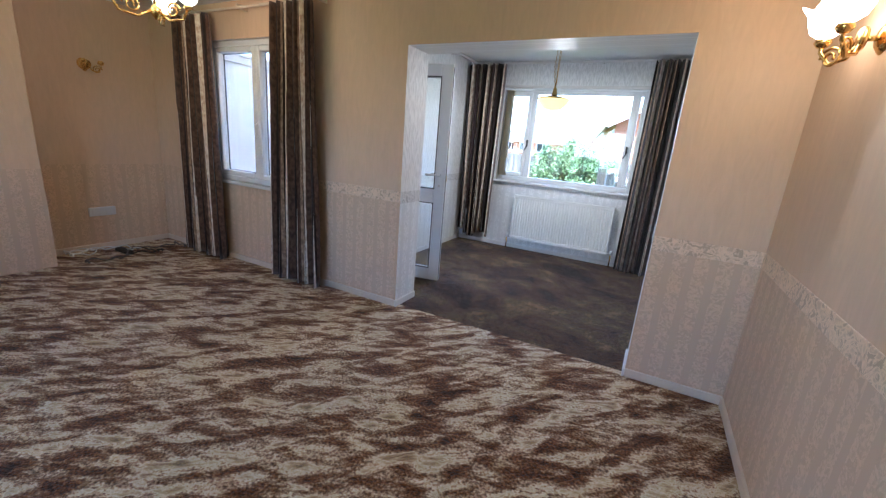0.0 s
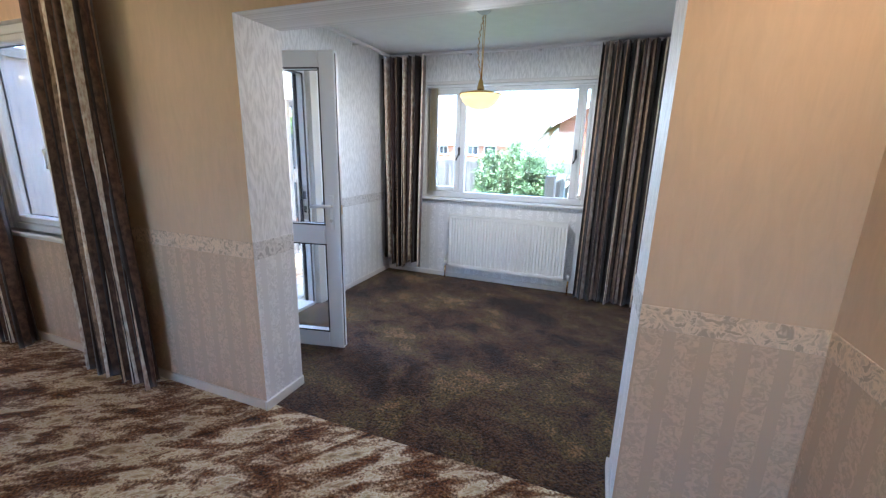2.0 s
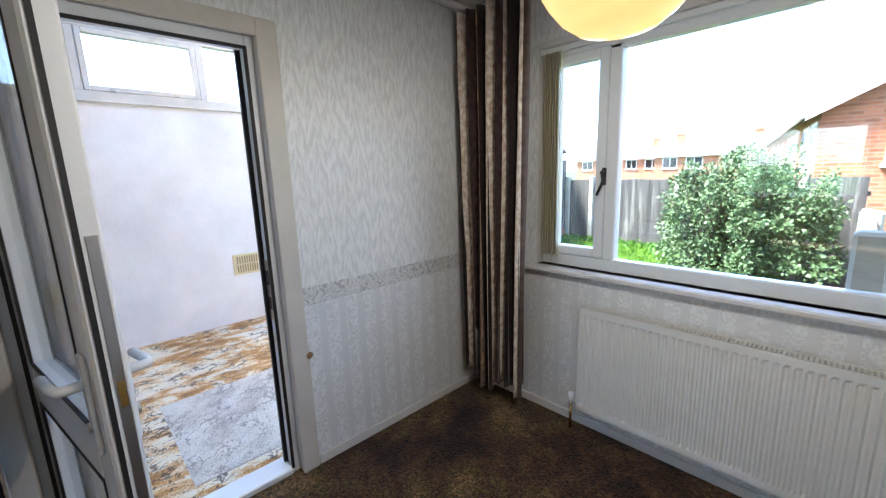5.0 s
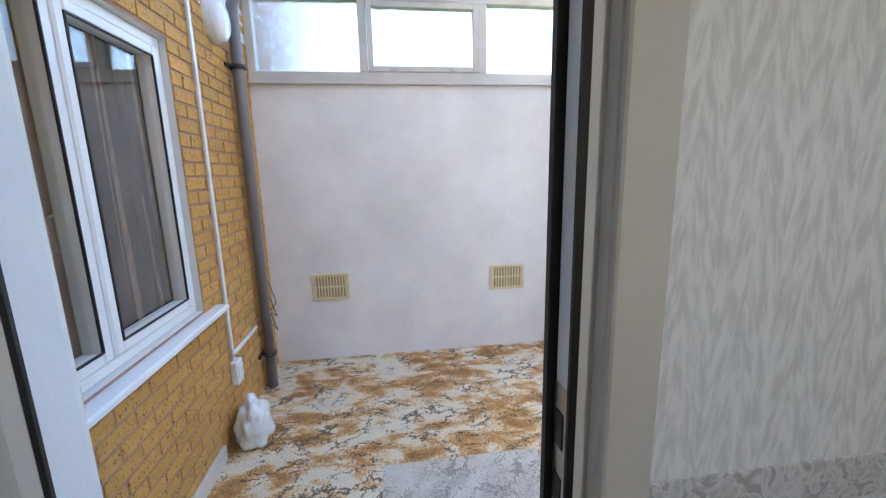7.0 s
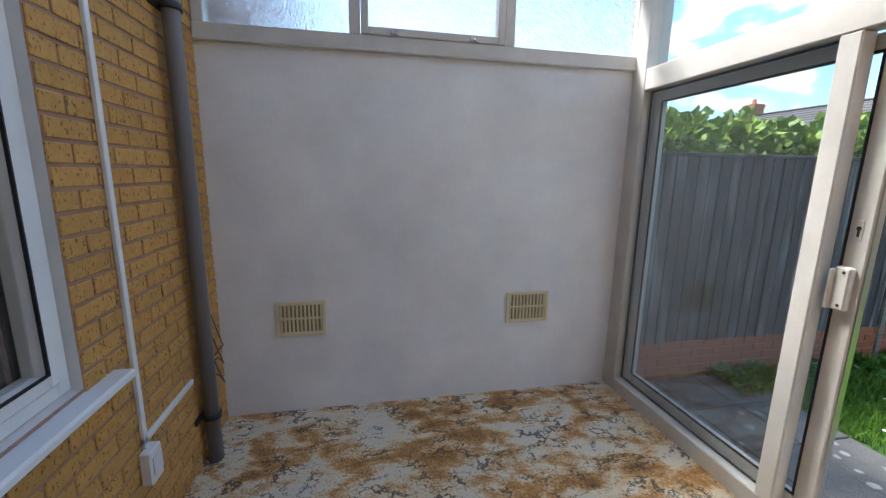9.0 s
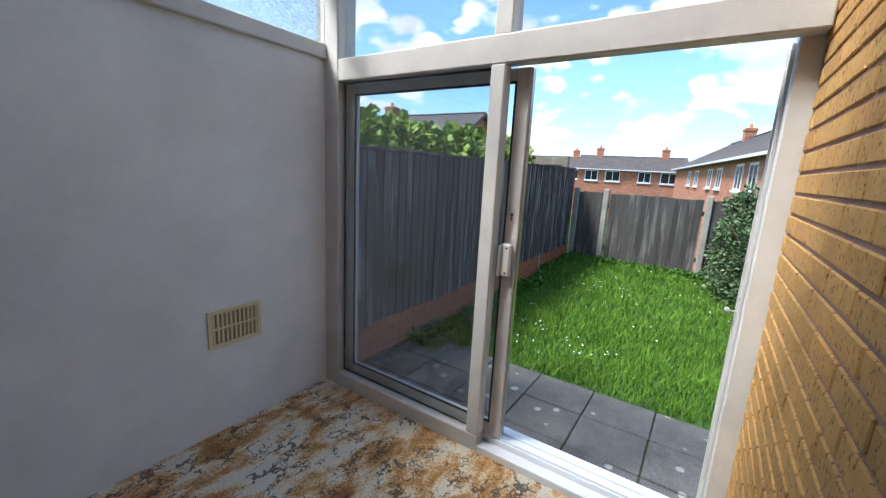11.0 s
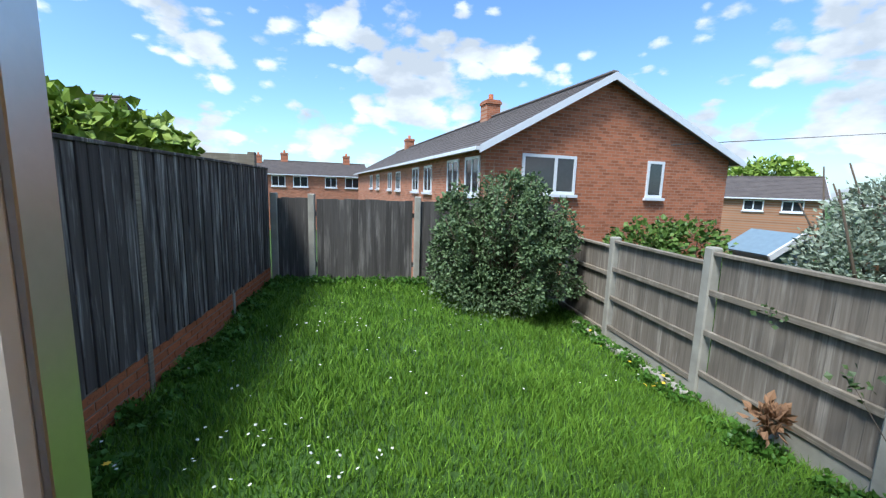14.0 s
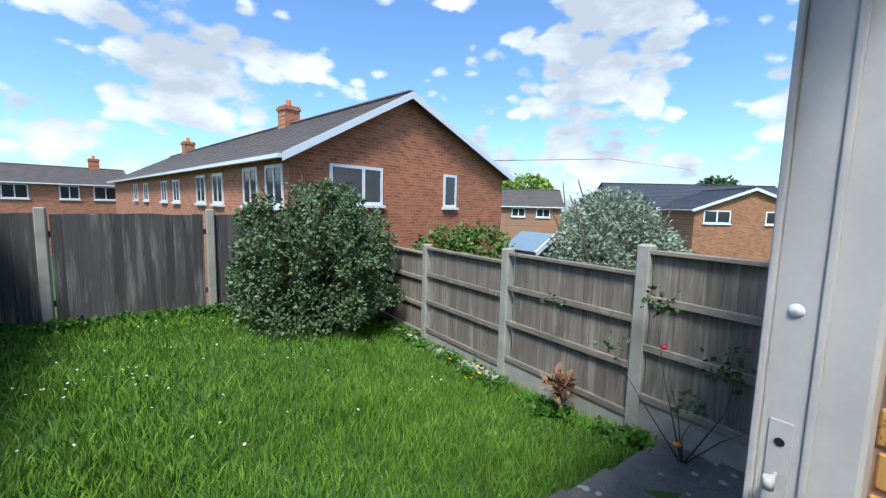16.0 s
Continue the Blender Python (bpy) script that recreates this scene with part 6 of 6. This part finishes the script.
spots = []
for cx, cy, n, s in ((-4.5, 7.3, 26, 0.3), (-4.35, 9.5, 26, 0.32), (-3.9, 7.1, 10, 0.2), (-4.9, 8.2, 10, 0.4), (-2.6, 9.6, 8, 0.5), (-1.4, 8.4, 5, 0.3), (-3.4, 10.6, 10, 0.6), (-3.6, 8.0, 8, 0.8)):
    spots += [(cx + rng.gauss(0, s), cy + rng.gauss(0, s * 0.8)) for _ in range(n)]
flowers("daisies", M_PETAL, "small white daisies scattered over the lawn", [p for p in spots if p[0] < -0.9 and p[0] > -5.3 and p[1] > 6.7], 0.012, 0.09, 53)
flowers("dandelions", M_PETAL_Y, "yellow dandelions beside the fence", [(FR_X - rng.uniform(0.1, 0.5), rng.uniform(7.2, 9.8)) for _ in range(9)] + [(-5.1, 7.2)], 0.022, 0.12, 54)
rose = tagged(empty("rose_bush"), "straggly rose bush with one red flower by the fence", "rose bush")
limbs("stems", (-0.92, 6.35, -0.3), [(-0.95, 6.9, 0.35), (-0.9, 6.62, 0.75), (-0.86, 6.1, 0.5), (-1.0, 6.25, 0.15), (-0.9, 6.5, 0.3), (-0.85, 6.0, 0.1)], 0.006, M_BARK, rose, 3)
leaf_cloud("leaves", M_LEAF_DARK, [(-0.95, 6.9, 0.38, 0.1, 0.14, 0.1), (-0.9, 6.6, 0.8, 0.1, 0.15, 0.12), (-0.9, 6.15, 0.45, 0.12, 0.2, 0.16), (-0.98, 6.3, 0.15, 0.1, 0.15, 0.12), (-0.9, 7.5, 0.62, 0.08, 0.16, 0.1)], 190, 0.036, 5, rose, 0.2, 1.6, 0.1)
bm = bmesh.new()
for k in range(9):
    turned_shape(bm, [(0.001, -0.01), (0.016 - 0.001 * k, 0.0), (0.02 - 0.001 * k, 0.014), (0.014 - 0.001 * k, 0.02)], (-0.88 + 0.004 * (k % 3), 6.55 + 0.004 * (k % 2), 0.45 + 0.001 * k), 9)
mesh_ob("flower", bm, M_PETAL_R, rose)
bm = bmesh.new()
turned_shape(bm, [(0.001, 0.012), (0.02, 0.01), (0.028, 0.0), (0.01, -0.01)], (-1.0, 6.36, -0.13), 10)
mesh_ob("fallen_flower", bm, M_PETAL_O, rose)
dc = tagged(empty("dead_plant"), "dried brown plant stump at the lawn's edge", "plant")
leaf_cloud("leaves", M_DRY, [(-0.95, 7.35, -0.12, 0.1, 0.1, 0.14)], 160, 0.08, 6, dc, -0.6, 3.5, 0.1)

# overhead line
bm = bmesh.new()
tube(bm, [(3.5, 14.5, 2.7), (20, 20, 4.6), (60, 30, 7)], 0.012, 5)
tagged(mesh_ob("overhead_cable", bm, M_CABLE), "thin overhead cable between the houses", "cable")

# ---- pieces: bricks, boards, slabs ----


def piece_mesh(name, sx, sy, sz, mat, bevel=0.004):
    bm = bmesh.new()
    add_box(bm, -sx / 2, sx / 2, -sy / 2, sy / 2, -sz / 2, sz / 2, bevel=bevel)
    bmesh.ops.recalc_face_normals(bm, faces=bm.faces)
    me = bpy.data.meshes.new(name)
    bm.to_mesh(me)
    bm.free()
    me.materials.append(mat)
    return me


def put_piece(name, me, place, parent, rz=0.0, tilt=0.0):
    ob = new(name, me)
    ob.parent = parent
    ob.location = place
    ob.rotation_euler = (tilt, 0, rz)
    return ob


def lay_bricks(parent, axis, face, a0, a1, z0, z1, holes, mat, out, lo=0.198):
    """Stretcher courses on a wall. axis: 0 along x. out: +1 or -1, the way the face looks."""
    rng = random.Random(int(abs(face) * 1000))
    cache = {}
    z, row = z0, 0
    while z + 0.055 < z1:
        cur = a0 - (0.1035 if row % 2 else 0.0)
        while cur < a1:
            p, q = max(cur, a0), min(cur + lo, a1)
            spans = [(p, q)]
            for h0, h1, hz0, hz1 in holes:
                if z + 0.058 > hz0 and z < hz1:
                    nxt = []
                    for s, e in spans:
                        if e <= h0 or s >= h1:
                            nxt.append((s, e))
                        else:
                            if s < h0:
                                nxt.append((s, h0))
                            if e > h1:
                                nxt.append((h1, e))
                    spans = nxt
            for s, e in spans:
                ln = round((e - s) / 0.02) * 0.02 if abs(e - s - lo) > 0.004 else lo
                if ln < 0.03:
                    continue
                ln = min(ln, e - s)
                key = round(ln, 4)
                if key not in cache:
                    cache[key] = piece_mesh("brick", key if axis == 0 else 0.05, 0.05 if axis == 0 else key, 0.058, mat, 0.003)
                dpt = face - out * (0.025 + rng.uniform(-0.001, 0.0015))
                c = (s + e) / 2
                put_piece("brick", cache[key], (c, dpt, z + 0.029) if axis == 0 else (dpt, c, z + 0.029), parent)
            cur += 0.2085
        z += 0.0695
        row += 1


lay_bricks(bpy.data.objects["wall_dining_left_outer"], 1, BR_X, BR_Y, SUN_F + 0.014, SUN_Z, 2.32, [(D0 - 0.082, D1 + 0.142, -1, D_H + 0.06)], M_BRICK, -1)
lay_bricks(bpy.data.objects["wall_living_window"], 0, BR_Y, SUN_L, BR_X, SUN_Z, 2.78, [(LWIN[0] - 0.002, LWIN[1] + 0.002, LWIN[2] - 0.05, LWIN[3])], M_BRICK, 1)
lay_bricks(lf, 1, FL_X, 5.45, FB_Y, -0.335, LP_TOP, [], M_REDBRICK, 1)

rng = random.Random(61)
bl_mesh = [piece_mesh("board", 0.018, 0.112, LB_TOP - LP_TOP + 0.04 + d, M_BOARD_BLACK, 0.003) for d in (0.0, 0.02, -0.015)]
y = 5.47
while y < FB_Y:
    k = rng.randrange(3)
    put_piece("board", bl_mesh[k], (FL_X + rng.uniform(-0.004, 0.004), y, LP_TOP - 0.018 + (LB_TOP - LP_TOP) / 2), lf, radians(rng.uniform(3, 7)))
    y += 0.098
bd_mesh = [piece_mesh("board", 0.125, 0.018, RT + 0.03 + d, M_BOARD_DARK, 0.003) for d in (0.0, 0.015, -0.015)]
x = -5.27
while x < -0.75:
    if min(abs(x - p) for p in POSTS) > 0.05:
        put_piece("board", bd_mesh[rng.randrange(3)], (x, FB_Y + rng.uniform(-0.004, 0.004), -0.03 + (RT + 0.03) / 2), rb, radians(rng.uniform(3, 7)))
    x += 0.104
for ya, yb, top in PANELS:
    me = piece_mesh("board", 0.014, 0.108, 1.15, M_BOARD_GREY, 0.002)
    y = ya + 0.05
    while y < yb - 0.03:
        put_piece("board", me, (FR_X + 0.002 + rng.uniform(-0.003, 0.003), y, top - 0.01 - 0.575), rt, radians(rng.uniform(3, 6)))
        y += 0.092
br = piece_mesh("brick", 0.10, 0.215, 0.07, M_CONC, 0.008)
for i in range(9):
    y = 8.35 + i * 0.235
    put_piece("brick", br, (FR_X - 0.13 - 0.012 * i, y, gz(FR_X - 0.2, y) + 0.03 + rng.uniform(-0.01, 0.01)), eb, radians(rng.uniform(-8, 8)), radians(rng.uniform(-5, 5)))
pv = tagged(empty("pavement"), "dark weathered concrete paving slabs with lichen", "paving", kind="structure")
sl = piece_mesh("slab", 0.428, 0.384, 0.05, M_SLAB, 0.006)
for i in range(11):
    for j in range(4):
        x, y = -5.18 + 0.436 * i, 5.42 + 0.20 + 0.392 * (j - 0.05)
        if j == 3:
            continue
        put_piece("slab", sl, (x, y, gz(x, y) - 0.02 + rng.uniform(-0.003, 0.003)), pv, radians(rng.uniform(-0.6, 0.6)), 0)
